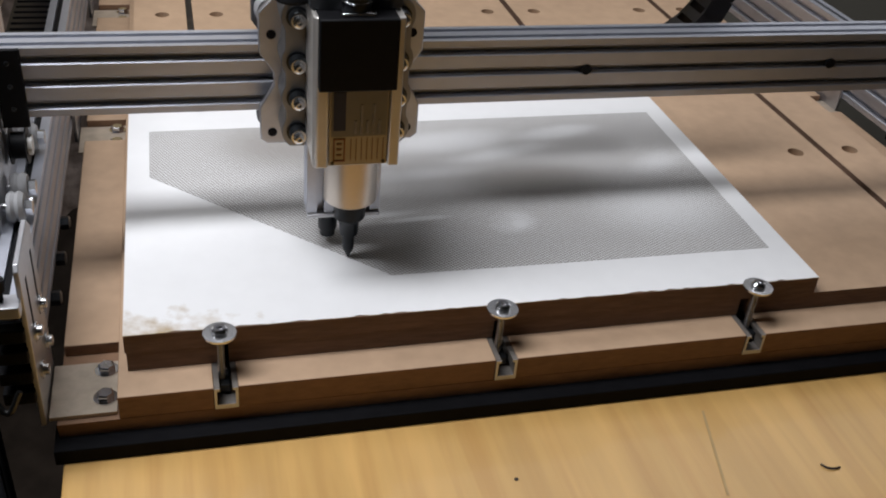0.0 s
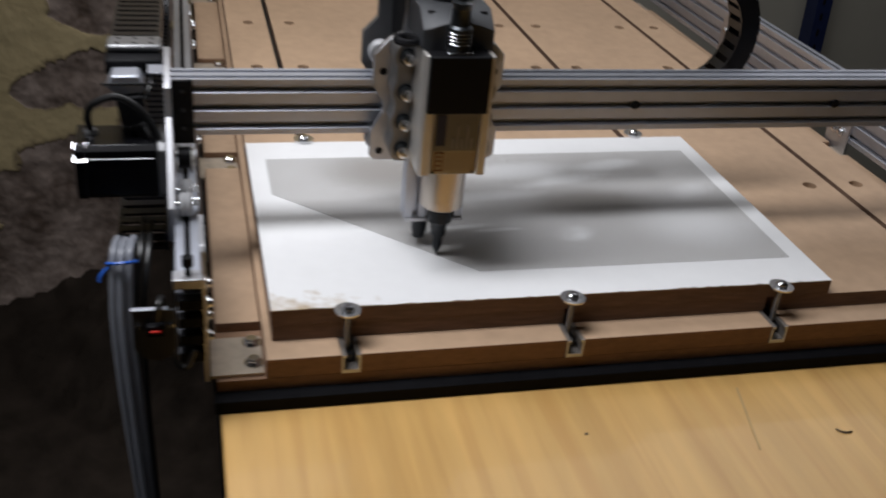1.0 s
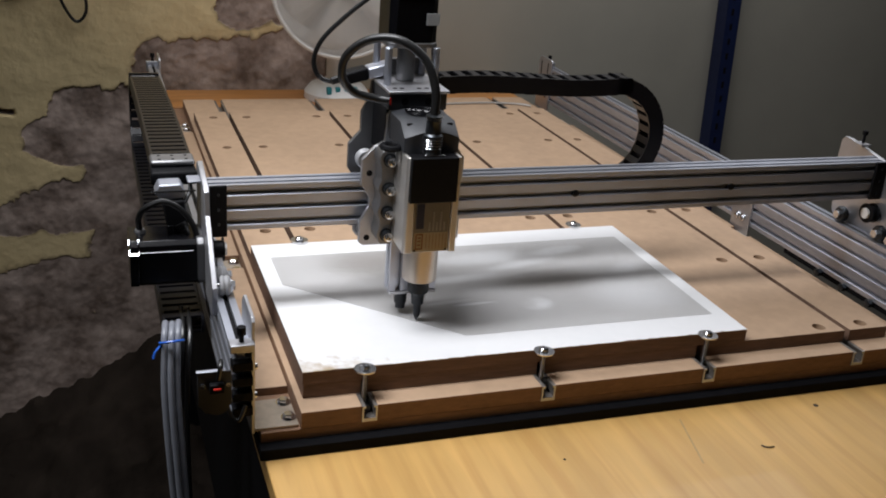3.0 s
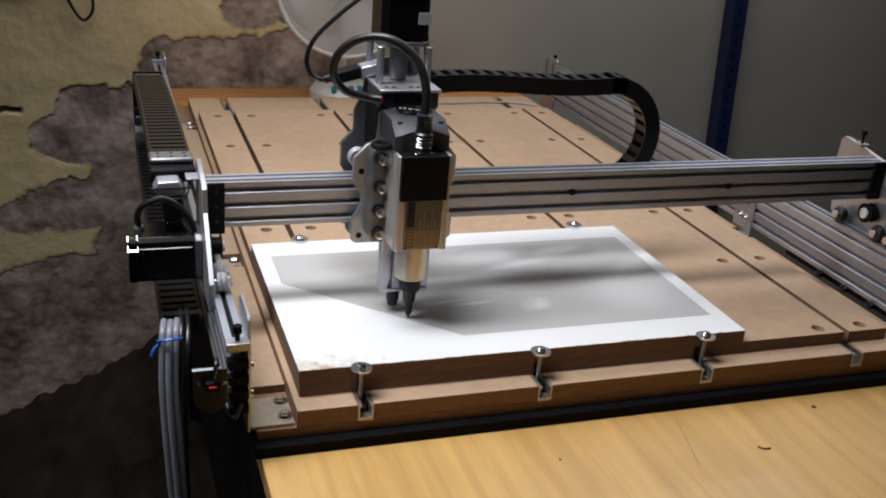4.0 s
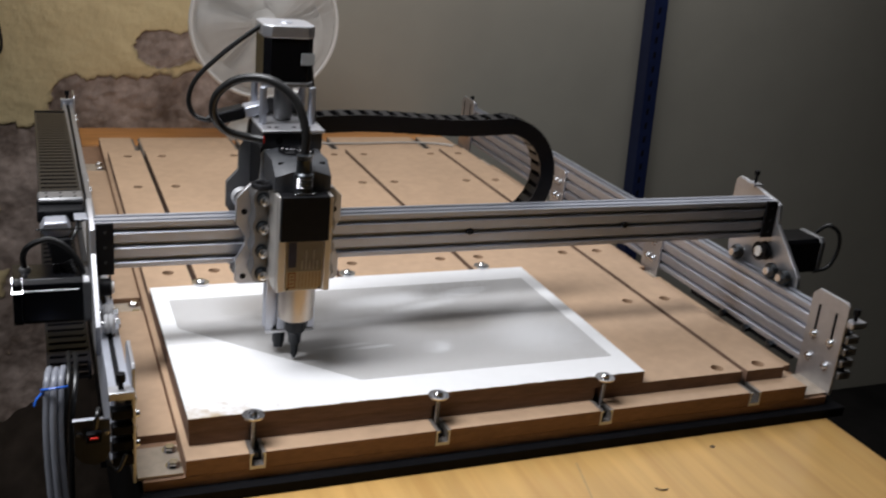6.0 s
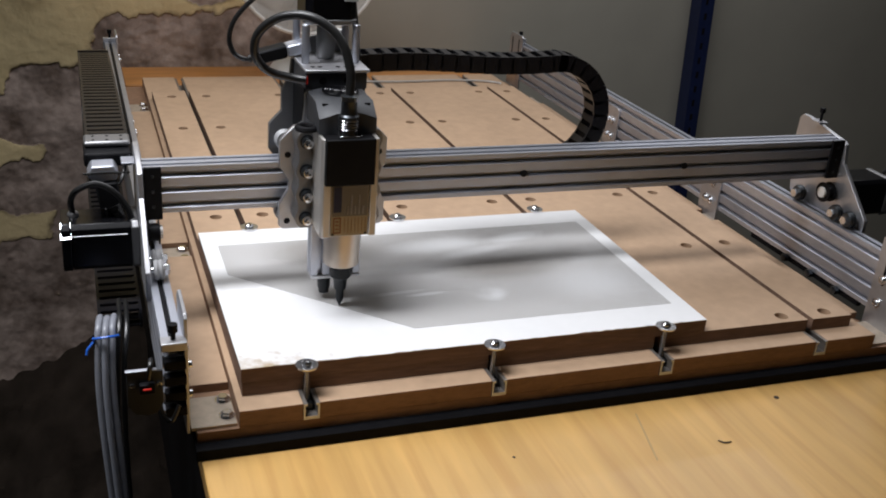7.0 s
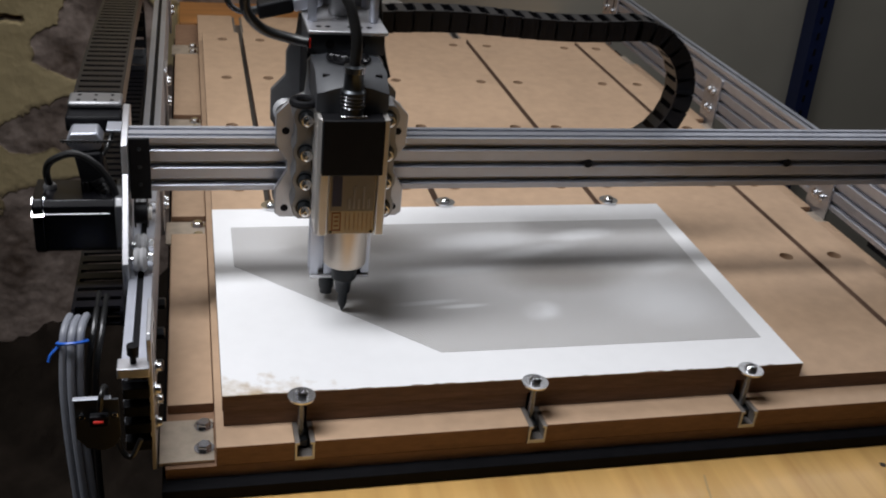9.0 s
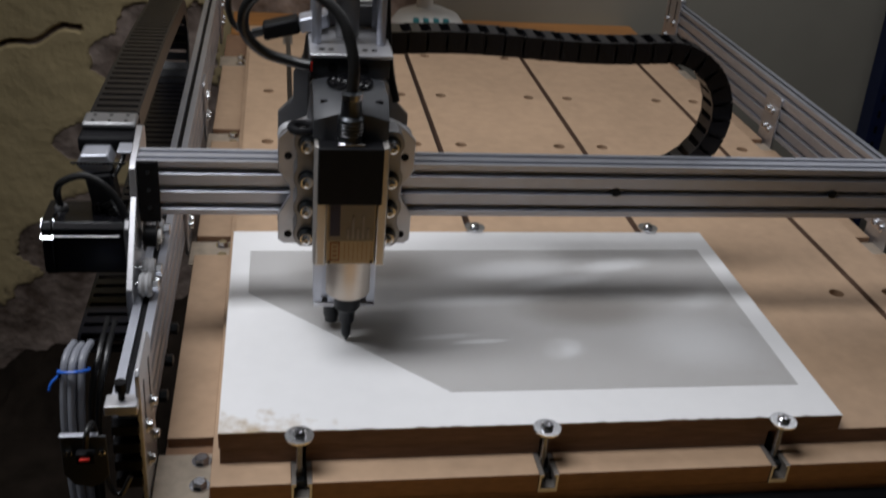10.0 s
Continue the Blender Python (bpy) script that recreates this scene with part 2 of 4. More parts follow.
def old_plaster():
    """Yellow distemper over bare brown render; the attribute 'paint' says where the paint still holds."""
    m = bpy.data.materials.new("peeling_plaster")
    m.use_nodes = True
    n, l = m.node_tree.nodes, m.node_tree.links
    b = n["Principled BSDF"]
    at = n.new("ShaderNodeAttribute")
    at.attribute_name = "paint"
    tc = n.new("ShaderNodeTexCoord")
    ns = n.new("ShaderNodeTexNoise")
    ns.inputs["Scale"].default_value, ns.inputs["Detail"].default_value = 45, 10
    ns2 = n.new("ShaderNodeTexNoise")
    ns2.inputs["Scale"].default_value, ns2.inputs["Detail"].default_value = 11, 8
    for q in (ns, ns2):
        l.new(tc.outputs["Object"], q.inputs["Vector"])
    ad = n.new("ShaderNodeMath")
    ad.operation = "MULTIPLY_ADD"
    ad.inputs[1].default_value, ad.inputs[2].default_value = 0.4, -0.20
    l.new(ns.outputs["Fac"], ad.inputs[0])
    sm = n.new("ShaderNodeMath")
    sm.operation = "ADD"
    l.new(at.outputs["Fac"], sm.inputs[0])
    l.new(ad.outputs[0], sm.inputs[1])
    ed = n.new("ShaderNodeMapRange")
    ed.inputs[1].default_value, ed.inputs[2].default_value = 0.46, 0.54
    l.new(sm.outputs[0], ed.inputs[0])
    pa = n.new("ShaderNodeMix")
    pa.data_type = "RGBA"
    pa.inputs[6].default_value, pa.inputs[7].default_value = (0.77, 0.625, 0.35, 1), (0.66, 0.52, 0.28, 1)
    l.new(ns2.outputs["Fac"], pa.inputs[0])
    ba = n.new("ShaderNodeValToRGB")
    ba.color_ramp.elements[0].color, ba.color_ramp.elements[1].color = (0.15, 0.105, 0.080, 1), (0.54, 0.43, 0.37, 1)
    ba.color_ramp.elements[0].position, ba.color_ramp.elements[1].position = 0.36, 0.66
    mixn = n.new("ShaderNodeMath")
    mixn.operation = "MULTIPLY_ADD"
    mixn.inputs[1].default_value = 0.35
    l.new(ns.outputs["Fac"], mixn.inputs[0])
    half = n.new("ShaderNodeMath")
    half.operation = "MULTIPLY"
    half.inputs[1].default_value = 0.65
    l.new(ns2.outputs["Fac"], half.inputs[0])
    l.new(half.outputs[0], mixn.inputs[2])
    l.new(mixn.outputs[0], ba.inputs[0])
    mx = n.new("ShaderNodeMix")
    mx.data_type = "RGBA"
    l.new(ed.outputs[0], mx.inputs[0])
    l.new(ba.outputs[0], mx.inputs[6])
    damp = n.new("ShaderNodeAttribute")
    damp.attribute_name = "damp"
    stain = n.new("ShaderNodeMix")
    stain.data_type = "RGBA"
    stain.inputs[7].default_value = (0.27, 0.20, 0.115, 1)
    l.new(damp.outputs["Fac"], stain.inputs[0])
    l.new(pa.outputs[2], stain.inputs[6])
    l.new(stain.outputs[2], mx.inputs[7])
    l.new(mx.outputs[2], b.inputs["Base Color"])
    b.inputs["Roughness"].default_value = 0.9
    hs = n.new("ShaderNodeMath")
    hs.operation = "MULTIPLY_ADD"
    hs.inputs[1].default_value = 1.0
    l.new(ed.outputs[0], hs.inputs[0])
    l.new(ns.outputs["Fac"], hs.inputs[2])
    bp = n.new("ShaderNodeBump")
    bp.inputs["Strength"].default_value, bp.inputs["Distance"].default_value = 0.7, 0.004
    l.new(hs.outputs[0], bp.inputs["Height"])
    l.new(bp.outputs[0], b.inputs["Normal"])
    return m


WHITE, SCREEN, PLY, PLASTER = board_white(), carved(), plywood(), old_plaster()

# ---- building helpers ----
ORIGIN = {}


def thing(name, at, label, category, group="", kind=""):
    ob = new(name)
    ob.empty_display_size = 0.02
    ob.location = at
    ORIGIN[ob.name] = Vector(at)
    return tagged(ob, label, category, group, kind)


def part(name, bm, material, parent=None, label="", bevel=0.0, flat=False, at=None):
    """Links a bmesh, built in world places, as one mesh under a thing or part."""
    o = ORIGIN[parent.name] if parent else Vector(at or (0, 0, 0))
    bmesh.ops.recalc_face_normals(bm, faces=bm.faces)
    bmesh.ops.translate(bm, verts=bm.verts, vec=-o)
    me = bpy.data.meshes.new(name)
    bm.to_mesh(me)
    bm.free()
    me.materials.append(material)
    if not flat:
        me.shade_smooth()
        me.set_sharp_from_angle(angle=radians(35))
    ob = new(name, me)
    ORIGIN[ob.name] = o
    if parent:
        ob.parent = parent
    else:
        ob.location = o
    if bevel:
        md = ob.modifiers.new("edges", "BEVEL")
        md.width, md.segments, md.limit_method, md.angle_limit = bevel, 2, "ANGLE", radians(40)
    if label:
        ob["label"] = label
    return ob


def sawn(ob, edge):
    """Gives the cut sides of a board their own darker look."""
    ob.data.materials.append(edge)
    for f in ob.data.polygons:
        f.material_index = int(abs(f.normal.z) < 0.5)
    return ob


def box(x0, x1, y0, y1, z0, z1, bm=None):
    bm = bm or bmesh.new()
    v = [bm.verts.new((x, y, z)) for x in (x0, x1) for y in (y0, y1) for z in (z0, z1)]
    for f in ((0, 1, 3, 2), (4, 6, 7, 5), (0, 4, 5, 1), (2, 3, 7, 6), (0, 2, 6, 4), (1, 5, 7, 3)):
        bm.faces.new([v[i] for i in f])
    return bm


def frame_of(d):
    d = Vector(d).normalized()
    u = d.orthogonal().normalized()
    return u, d.cross(u)


def lathe(base, axis, profile, seg=20, bm=None):
    """Turned body: profile rows (distance along the axis, radius)."""
    bm = bm or bmesh.new()
    base, d = Vector(base), Vector(axis).normalized()
    u, w = frame_of(d)
    rings = []
    for h, r in profile:
        rings.append([bm.verts.new(base + d * h + (u * math.cos(2 * math.pi * k / seg) + w * math.sin(2 * math.pi * k / seg)) * r) for k in range(seg)] if r > 1e-6 else [bm.verts.new(base + d * h)])
    for a, b in zip(rings, rings[1:]):
        for k in range(seg):
            q = [a[k % len(a)], a[(k + 1) % len(a)], b[(k + 1) % len(b)], b[k % len(b)]]
            q = list(dict.fromkeys(q))
            if len(q) > 2:
                bm.faces.new(q)
    for e in (rings[0], rings[-1]):
        if len(e) > 2:
            bm.faces.new(e)
    return bm


def cyl(p0, p1, r, seg=16, bm=None):
    d = Vector(p1) - Vector(p0)
    c = min(r * 0.12, d.length * 0.1)
    return lathe(p0, d, [(0, r - c), (c, r), (d.length - c, r), (d.length, r - c)], seg, bm)


def smooth_path(pts, per=7):
    p = [Vector(q) for q in pts]
    p = [p[0] * 2 - p[1]] + p + [p[-1] * 2 - p[-2]]
    out = []
    for i in range(1, len(p) - 2):
        a, b, c, d = p[i - 1:i + 3]
        for k in range(per):
            t = k / per
            out.append(0.5 * (2 * b + (c - a) * t + (2 * a - 5 * b + 4 * c - d) * t * t + (3 * b - a - 3 * c + d) * t ** 3))
    return out + [p[-2]]


def tube(pts, r, seg=10, per=7, bm=None):
    bm = bm or bmesh.new()
    p = smooth_path(pts, per)
    prev, last = None, None
    first = None
    for i, q in enumerate(p):
        d = (p[min(i + 1, len(p) - 1)] - p[max(i - 1, 0)]).normalized()
        u = d.orthogonal().normalized() if prev is None else (prev - d * prev.dot(d)).normalized()
        prev, w = u, d.cross(u)
        ring = [bm.verts.new(q + (u * math.cos(2 * math.pi * k / seg) + w * math.sin(2 * math.pi * k / seg)) * r) for k in range(seg)]
        if last:
            for k in range(seg):
                bm.faces.new((last[k], last[(k + 1) % seg], ring[(k + 1) % seg], ring[k]))
        first = first or ring
        last = ring
    bm.faces.new(first)
    bm.faces.new(last)
    return bm


def prism(outline, axis, a, b, bm=None):
    """Outline of pairs in the plane across the axis, drawn from a to b. Axis x: (y, z); y: (x, z); z: (x, y)."""
    bm = bm or bmesh.new()
    put = {"x": lambda s, p, q: (s, p, q), "y": lambda s, p, q: (p, s, q), "z": lambda s, p, q: (p, q, s)}[axis]
    lo, hi = [bm.verts.new(put(a, *q)) for q in outline], [bm.verts.new(put(b, *q)) for q in outline]
    bm.faces.new(lo)
    bm.faces.new(hi[::-1])
    for i in range(len(lo)):
        j = (i + 1) % len(lo)
        bm.faces.new((lo[i], lo[j], hi[j], hi[i]))
    return bm


def slotted(width, height, slots_side, slots_top, mouth=0.0055, deep=0.006, lip=0.0018, inner=0.0095):
    """Section of a T-slot profile, centred, with slots on both tall sides (at heights) and on top and bottom (at widths)."""
    w, h = width / 2, height / 2
    m, n = mouth / 2, inner / 2
    right = [(w, -h)]
    for s in sorted(slots_side):
        right += [(w, s - m - 0.001), (w - 0.001, s - m), (w - lip, s - m), (w - lip, s - n), (w - deep, s - m), (w - deep, s + m), (w - lip, s + n), (w - lip, s + m), (w - 0.001, s + m), (w, s + m + 0.001)]
    right += [(w, h)]
    top = []
    for s in sorted(slots_top, reverse=True):
        top += [(s + m, h), (s + m, h - lip), (s + n, h - lip), (s + m, h - deep), (s - m, h - deep), (s - n, h - lip), (s - m, h - lip), (s - m, h)]
    half = right + top
    return half + [(-x, -y) for x, y in half]


def hexbolt(c, axis, r=0.0075, h=0.005):
    bm = lathe(c, axis, [(0, r), (h * 0.8, r), (h, r * 0.82)], 6)
    return lathe(c, axis, [(-0.0012, r * 1.35), (0, r * 1.35)], 18, bm)


def capscrew(c, axis, r=0.0045, h=0.004):
    bm = lathe(c, axis, [(0, r), (h * 0.85, r), (h, r * 0.85), (h, r * 0.5), (h * 0.4, r * 0.5)], 14)
    return bm


# ---- room ----
def room():
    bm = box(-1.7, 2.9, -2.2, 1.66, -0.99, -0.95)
    tagged(part("floor", bm, FLOOR), "dusty concrete floor, coloured near black for the shade beside the table", "floor", kind="structure")
    # rough plaster wall: relief grid with paint flaked off in patches (centre and half size of each)
    flaked = [(0.165, 0.195, 0.075, 0.044), (0.27, 0.21, 0.10, 0.046), (0.05, 0.055, 0.15, 0.078), (0.23, 0.065, 0.16, 0.085), (-0.045, 0.085, 0.045, 0.052),
              (-0.20, -0.055, 0.085, 0.075), (-0.285, -0.105, 0.07, 0.052), (-0.21, -0.125, 0.11, 0.05), (-0.13, -0.09, 0.05, 0.10),
              (-0.25, -0.275, 0.14, 0.068), (-0.15, -0.23, 0.08, 0.13), (-0.37, -0.300, 0.07, 0.045), (-0.29, -0.475, 0.16, 0.075), (-0.10, -0.45, 0.12, 0.30),
              (-0.25, -0.75, 0.36, 0.19), (-0.47, -0.55, 0.07, 0.06), (-0.38, -0.575, 0.17, 0.075), (-0.9, -0.9, 0.6, 0.22)]
    crack = [Vector(p) for p in ((-0.60, -0.085), (-0.526, -0.089), (-0.457, -0.077), (-0.397, -0.042), (-0.363, -0.043))]
    bm = bmesh.new()
    xs = [-1.70 + 0.95 * i / 30 for i in range(30)] + [-0.75 + 1.11 * i / 380 for i in range(381)]
    zs = [-0.95 + 1.40 * j / 440 for j in range(440)] + [0.45 + 1.10 * j / 24 for j in range(25)]
    nx = len(xs) - 1
    rows, paint, damp = [], [], []
    for z in zs:
        row = []
        for x in xs:
            big = noise.fractal(Vector((x * 3.1 + 3.7, z * 3.1, 1.3)), 1.0, 2.0, 4)
            fine = noise.fractal(Vector((x * 13, z * 13, 5.0)), 1.0, 2.1, 5)
            bare = max(1.0 - math.hypot((x - bx) / rx, (z - bz) / rz) for bx, bz, rx, rz in flaked)
            rough = noise.fractal(Vector((x * 48, z * 48, 9.0)), 0.7, 2.1, 4)
            p = max(0.0, min(1.0, 0.5 - bare * 1.9 + big * 0.16 + fine * 0.34 + rough * 0.13))
            hold = max(0.0, min(1.0, (p - 0.40) / 0.2))
            hold = hold * hold * (3 - 2 * hold)
            groove = 0.0
            if -0.66 < x < -0.33 and -0.14 < z < 0.01:
                q = Vector((x, z + 0.006 * fine))
                d = min((q - (u + (v - u) * max(0.0, min(1.0, (q - u).dot(v - u) / (v - u).length_squared)))).length for u, v in zip(crack, crack[1:]))
                groove = max(0.0, 1.0 - d / 0.0085)
                p = min(p, 1.0 - 1.2 * groove)
            y = 1.50 - 0.0030 * hold - (0.0040 * fine + 0.0010 * rough) * (1 - 0.75 * hold) - 0.012 * big * (1 - 0.4 * hold) + 0.020 * groove
            row.append(bm.verts.new((x, y, z)))
            paint.append(p)
            damp.append(max(0.0, min(0.85, 0.75 - 3.6 * (p - 0.42) + 0.7 * big + 0.3 * fine)))
        rows.append(row)
    for a, b in zip(rows, rows[1:]):
        for i in range(nx):
            bm.faces.new((a[i], a[i + 1], b[i + 1], b[i]))
    ob = part("wall_back", bm, PLASTER)
    ob.data.shade_smooth()
    if ob.data.polygons[0].normal.y > 0:
        ob.data.flip_normals()
    at = ob.data.attributes.new("paint", "FLOAT", "POINT")
    at.data.foreach_set("value", paint)
    ob.data.attributes.new("damp", "FLOAT", "POINT").data.foreach_set("value", damp)
    md = ob.modifiers.new("thick", "SOLIDIFY")
    md.thickness, md.offset = 0.12, -1
    tagged(ob, "old wall with yellow paint peeling off brown plaster", "wall", kind="structure")
    tagged(part("wall_grey", box(0.362, 2.9, 1.495, 1.66, -0.95, 1.55), GREYWALL), "smooth grey-green painted wall", "wall", kind="structure")
    tagged(part("wall_left", box(-1.82, -1.70, -2.2, 1.66, -0.95, 1.55), PALEWALL), "plain painted wall", "wall", kind="structure")
    tagged(part("wall_right", box(2.90, 3.02, -2.2, 1.66, -0.95, 1.55), GREYWALL), "plain grey painted wall", "wall", kind="structure")
    tagged(part("wall_front", box(-1.82, 3.02, -2.32, -2.2, -0.95, 1.55), PALEWALL), "plain painted wall", "wall", kind="structure")
    tagged(part("ceiling", box(-1.82, 3.02, -2.32, 1.66, 1.55, 1.67), PALEWALL), "plain painted ceiling", "ceiling", kind="structure")
    # perforated upright, leaning a little
    up = thing("steel_upright", (1.50, 1.48, -0.95), "dark blue perforated steel upright against the grey wall", "shelf post")

    def lean(z):
        return 1.467 - 0.045 * (z + 0.17)
    part("web", prism([(lean(-0.95), -0.95), (lean(-0.95) + 0.004, -0.95), (lean(1.5) + 0.004, 1.5), (lean(1.5), 1.5)], "y", 1.446, 1.494), DARKBLUE, up)
    part("flange", prism([(lean(-0.95) + 0.0042, -0.95), (lean(-0.95) + 0.042, -0.95), (lean(1.5) + 0.042, 1.5), (lean(1.5) + 0.0042, 1.5)], "y", 1.446, 1.450), DARKBLUE, up)
    for k in range(32):
        z = -0.5 + k * 0.04
        part("slot_hole", box(lean(z) + 0.014, lean(z) + 0.021, 1.4448, 1.446, z, z + 0.017), DARKCAB, up)
    # dark cabinet and leaning plank
    cab = thing("tall_cabinet", (2.3, 0.95, -0.95), "tall near-black cabinet with a flat front", "cabinet")
    part("body", prism([(2.181, -0.95), (2.85, -0.95), (2.85, 1.4), (1.873, 1.4)], "y", 0.80, 0.84), DARKCAB, cab, bevel=0.004)
    part("door", box(2.19, 2.50, 0.782, 0.7985, -0.92, 1.38), DARKCAB, cab, bevel=0.003)
    part("door", box(2.51, 2.84, 0.782, 0.7985, -0.92, 1.38), DARKCAB, cab, bevel=0.003)
    bm = prism([(1.925, -0.95), (2.045, -0.95), (2.009, -0.30), (1.895, -0.28)], "y", 0.60, 0.622)
    tagged(part("plank", bm, PINE, bevel=0.002, at=(1.93, 0.61, -0.95)), "short raw pine plank standing on the floor", "plank")


ROTOR = []


def heap():
    """Rubble and old cloth piled on the floor against the wall, raised and darkened to stand in for shade there."""
    bm = bmesh.new()
    rows = []
    nx, ny = 110, 60
    for j in range(ny + 1):
        row = []
        for i in range(nx + 1):
            x, y = -0.95 + 1.30 * i / nx, 0.75 + 0.76 * j / ny
            # Crest height and dark colour stand in for the shaded foot of the wall.
            crest = max(0.03, min(0.31, 0.30 + 0.42 * (x + 0.04)))
            z = -0.95 + crest - max(0.0, 1.49 - y) * 0.55
            z += 0.030 * noise.fractal(Vector((x * 6, y * 6, 2.0)), 1.0, 2.0, 3) + 0.022 * noise.fractal(Vector((x * 22, y * 22, 7.0)), 1.0, 2.0, 4)
            row.append(bm.verts.new((x, y, max(z, -0.9495))))
        rows.append(row)
    for a, b in zip(rows, rows[1:]):
        for i in range(nx):
            bm.faces.new((a[i], a[i + 1], b[i + 1], b[i]))
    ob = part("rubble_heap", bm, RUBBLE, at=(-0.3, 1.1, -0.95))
    if ob.data.polygons[0].normal.z < 0:
        ob.data.flip_normals()
    md = ob.modifiers.new("thick", "SOLIDIFY")
    md.thickness, md.offset = 0.02, -1
    tagged(ob, "heap of rubble and dirt, raised and darkened to stand in for shade on the old wall", "rubble", kind="stuff")


def fan():
    c = Vector((0.339, 1.25, 0.298))
    f = thing("table_fan", (c.x, 1.345, 0.0263), "white plastic table fan with a round wire guard", "fan")
    R = 0.158
    part("guard_rim", ring_torus(c, (0, -1, 0), R, 0.005), FANWHITE, f)
    bm = bmesh.new()
    # front guard: close rings bulging forward
    for k in range(1, 35):
        r = 0.022 + (R - 0.026) * k / 34
        y = c.y - 0.035 * (1 - (r / R) ** 2)
        ring_torus(Vector((c.x, y, c.z)), (0, -1, 0), r, 0.0008, 44, 4, bm)
    part("ring_wire", bm, FANWHITE, f)["kind"] = "stuff"
    bm = bmesh.new()
    for k in range(36):
        a = 2 * math.pi * k / 36
        pts = []
        for q in range(4):
            r = 0.028 + (R - 0.028) * q / 3
            pts.append((c.x + r * math.cos(a + 0.25 * q / 3), c.y - 0.036 * (1 - (r / R) ** 2), c.z + r * math.sin(a + 0.25 * q / 3)))
        tube(pts, 0.0006, 4, 3, bm)
    part("spoke_wire", bm, FANWHITE, f)["kind"] = "stuff"
    part("badge", lathe((c.x, c.y - 0.034, c.z), (0, -1, 0), [(0, 0.023), (0.003, 0.023), (0.005, 0.018)], 28), FANWHITE, f)
    hub = part("rotor_hub", lathe((0, 0.03, 0), (0, -1, 0), [(0, 0.030), (0.030, 0.030), (0.040, 0.018)], 24), FANWHITE, None)
    hub.parent, ORIGIN[hub.name] = f, Vector((0, 0, 0))
    hub.location = c - Vector(f.location)
    ROTOR.append(hub)
    for k in range(5):
        a = 2 * math.pi * k / 5 + 0.4
        bm = bmesh.new()
        g = []
        for i in range(7):
            r = 0.03 + 0.115 * i / 6
            g.append([bm.verts.new((r * math.cos(a + b), 0.012 + 0.025 * (b - 0.4), r * math.sin(a + b))) for b in (0.0, 0.41, 0.82, 1.23)])
        for p, q in zip(g, g[1:]):
            for i in range(3):
                bm.faces.new((p[i], p[i + 1], q[i + 1], q[i]))
        bl = part("blade", bm, FANWHITE, hub)
        md = bl.modifiers.new("thick", "SOLIDIFY")
        md.thickness = 0.002
    part("back_guard", lathe((c.x, c.y + 0.055, c.z), (0, -1, 0), [(0, 0.03), (0.0, 0.06), (0.02, 0.12), (0.048, R - 0.004), (0.050, R - 0.004), (0.022, 0.118), (0.004, 0.058), (0.004, 0.03)], 44), FANWHITE, f)
    part("motor_housing", lathe((c.x, c.y + 0.15, c.z), (0, -1, 0), [(0, 0.01), (0.008, 0.045), (0.06, 0.055), (0.094, 0.055)], 28), FANWHITE, f)
    part("neck", cyl((c.x + 0.005, 1.350, 0.06), (c.x + 0.005, 1.365, c.z), 0.017), FANWHITE, f)
    part("base", lathe((c.x + 0.012, 1.345, 0.0263), (0, 0, 1), [(0, 0.075), (0.015, 0.075), (0.032, 0.062), (0.045, 0.03)], 32), FANWHITE, f)
    for k in range(4):
        x = c.x - 0.025 + k * 0.02
        part("button", box(x, x + 0.011, 1.281, 1.295, 0.048, 0.064), TEAL, f, bevel=0.002)


def ring_torus(c, axis, R, r, seg=48, rs=8, bm=None):
    bm = bm or bmesh.new()
    u, w = frame_of(axis)
    d = Vector(axis).normalized()
    rings = []
    for k in range(seg):
        a = 2 * math.pi * k / seg
        e = u * math.cos(a) + w * math.sin(a)
        rings.append([bm.verts.new(Vector(c) + e * (R + r * math.cos(2 * math.pi * q / rs)) + d * (r * math.sin(2 * math.pi * q / rs))) for q in range(rs)])
    for k in range(seg):
        a, b = rings[k], rings[(k + 1) % seg]
        for q in range(rs):
            bm.faces.new((a[q], a[(q + 1) % rs], b[(q + 1) % rs], b[q]))
    return bm


def table():
    t = thing("work_table", (0.385, 0.3, -0.95), "work table with a varnished yellow plywood top", "table")
    part("tabletop", box(-0.045, 0.818, -0.60, 1.488, -0.024, 0.0), PLY, t, bevel=0.0015)
    for x in (0.0, 0.77):
        for y in (-0.52, 1.28):
            part("leg", box(x - 0.02, x + 0.02, y - 0.02, y + 0.02, -0.95, -0.024), BLACK_FRAME, t, bevel=0.002)
    part("side_panel", box(-0.040, -0.028, -0.50, 1.26, -0.40, -0.024), BLACK_FRAME, t)
    tagged(sawn(part("back_board", box(-0.040, 0.812, 1.270, 1.425, 0.0003, 0.026), ORANGE_BOARD, bevel=0.0015, at=(0.385, 1.35, 0.0)), ORANGE_BOARD), "orange varnished board lying behind the machine bed", "board")
    # marks on the top
    tagged(part("wood_shaving", tube([(0.4935, -0.129, 0.0009), (0.4965, -0.1335, 0.0012), (0.5015, -0.1352, 0.0014), (0.5065, -0.1345, 0.0010)], 0.0008, 6), DARKMARK, at=(0.5, -0.13, 0)), "dark curled shaving on the tabletop", "shaving")
    part("screw_hole", lathe((0.616, -0.067, 0.0002), (0, 0, 1), [(0, 0.0032), (0.0004, 0.0032)], 14), DARKMARK, t)
    part("pencil_line", prism([(0.4295, -0.060), (0.4315, -0.060), (0.4096, -0.145), (0.4074, -0.145)], "z", 0.0001, 0.0004), PENCIL, t)
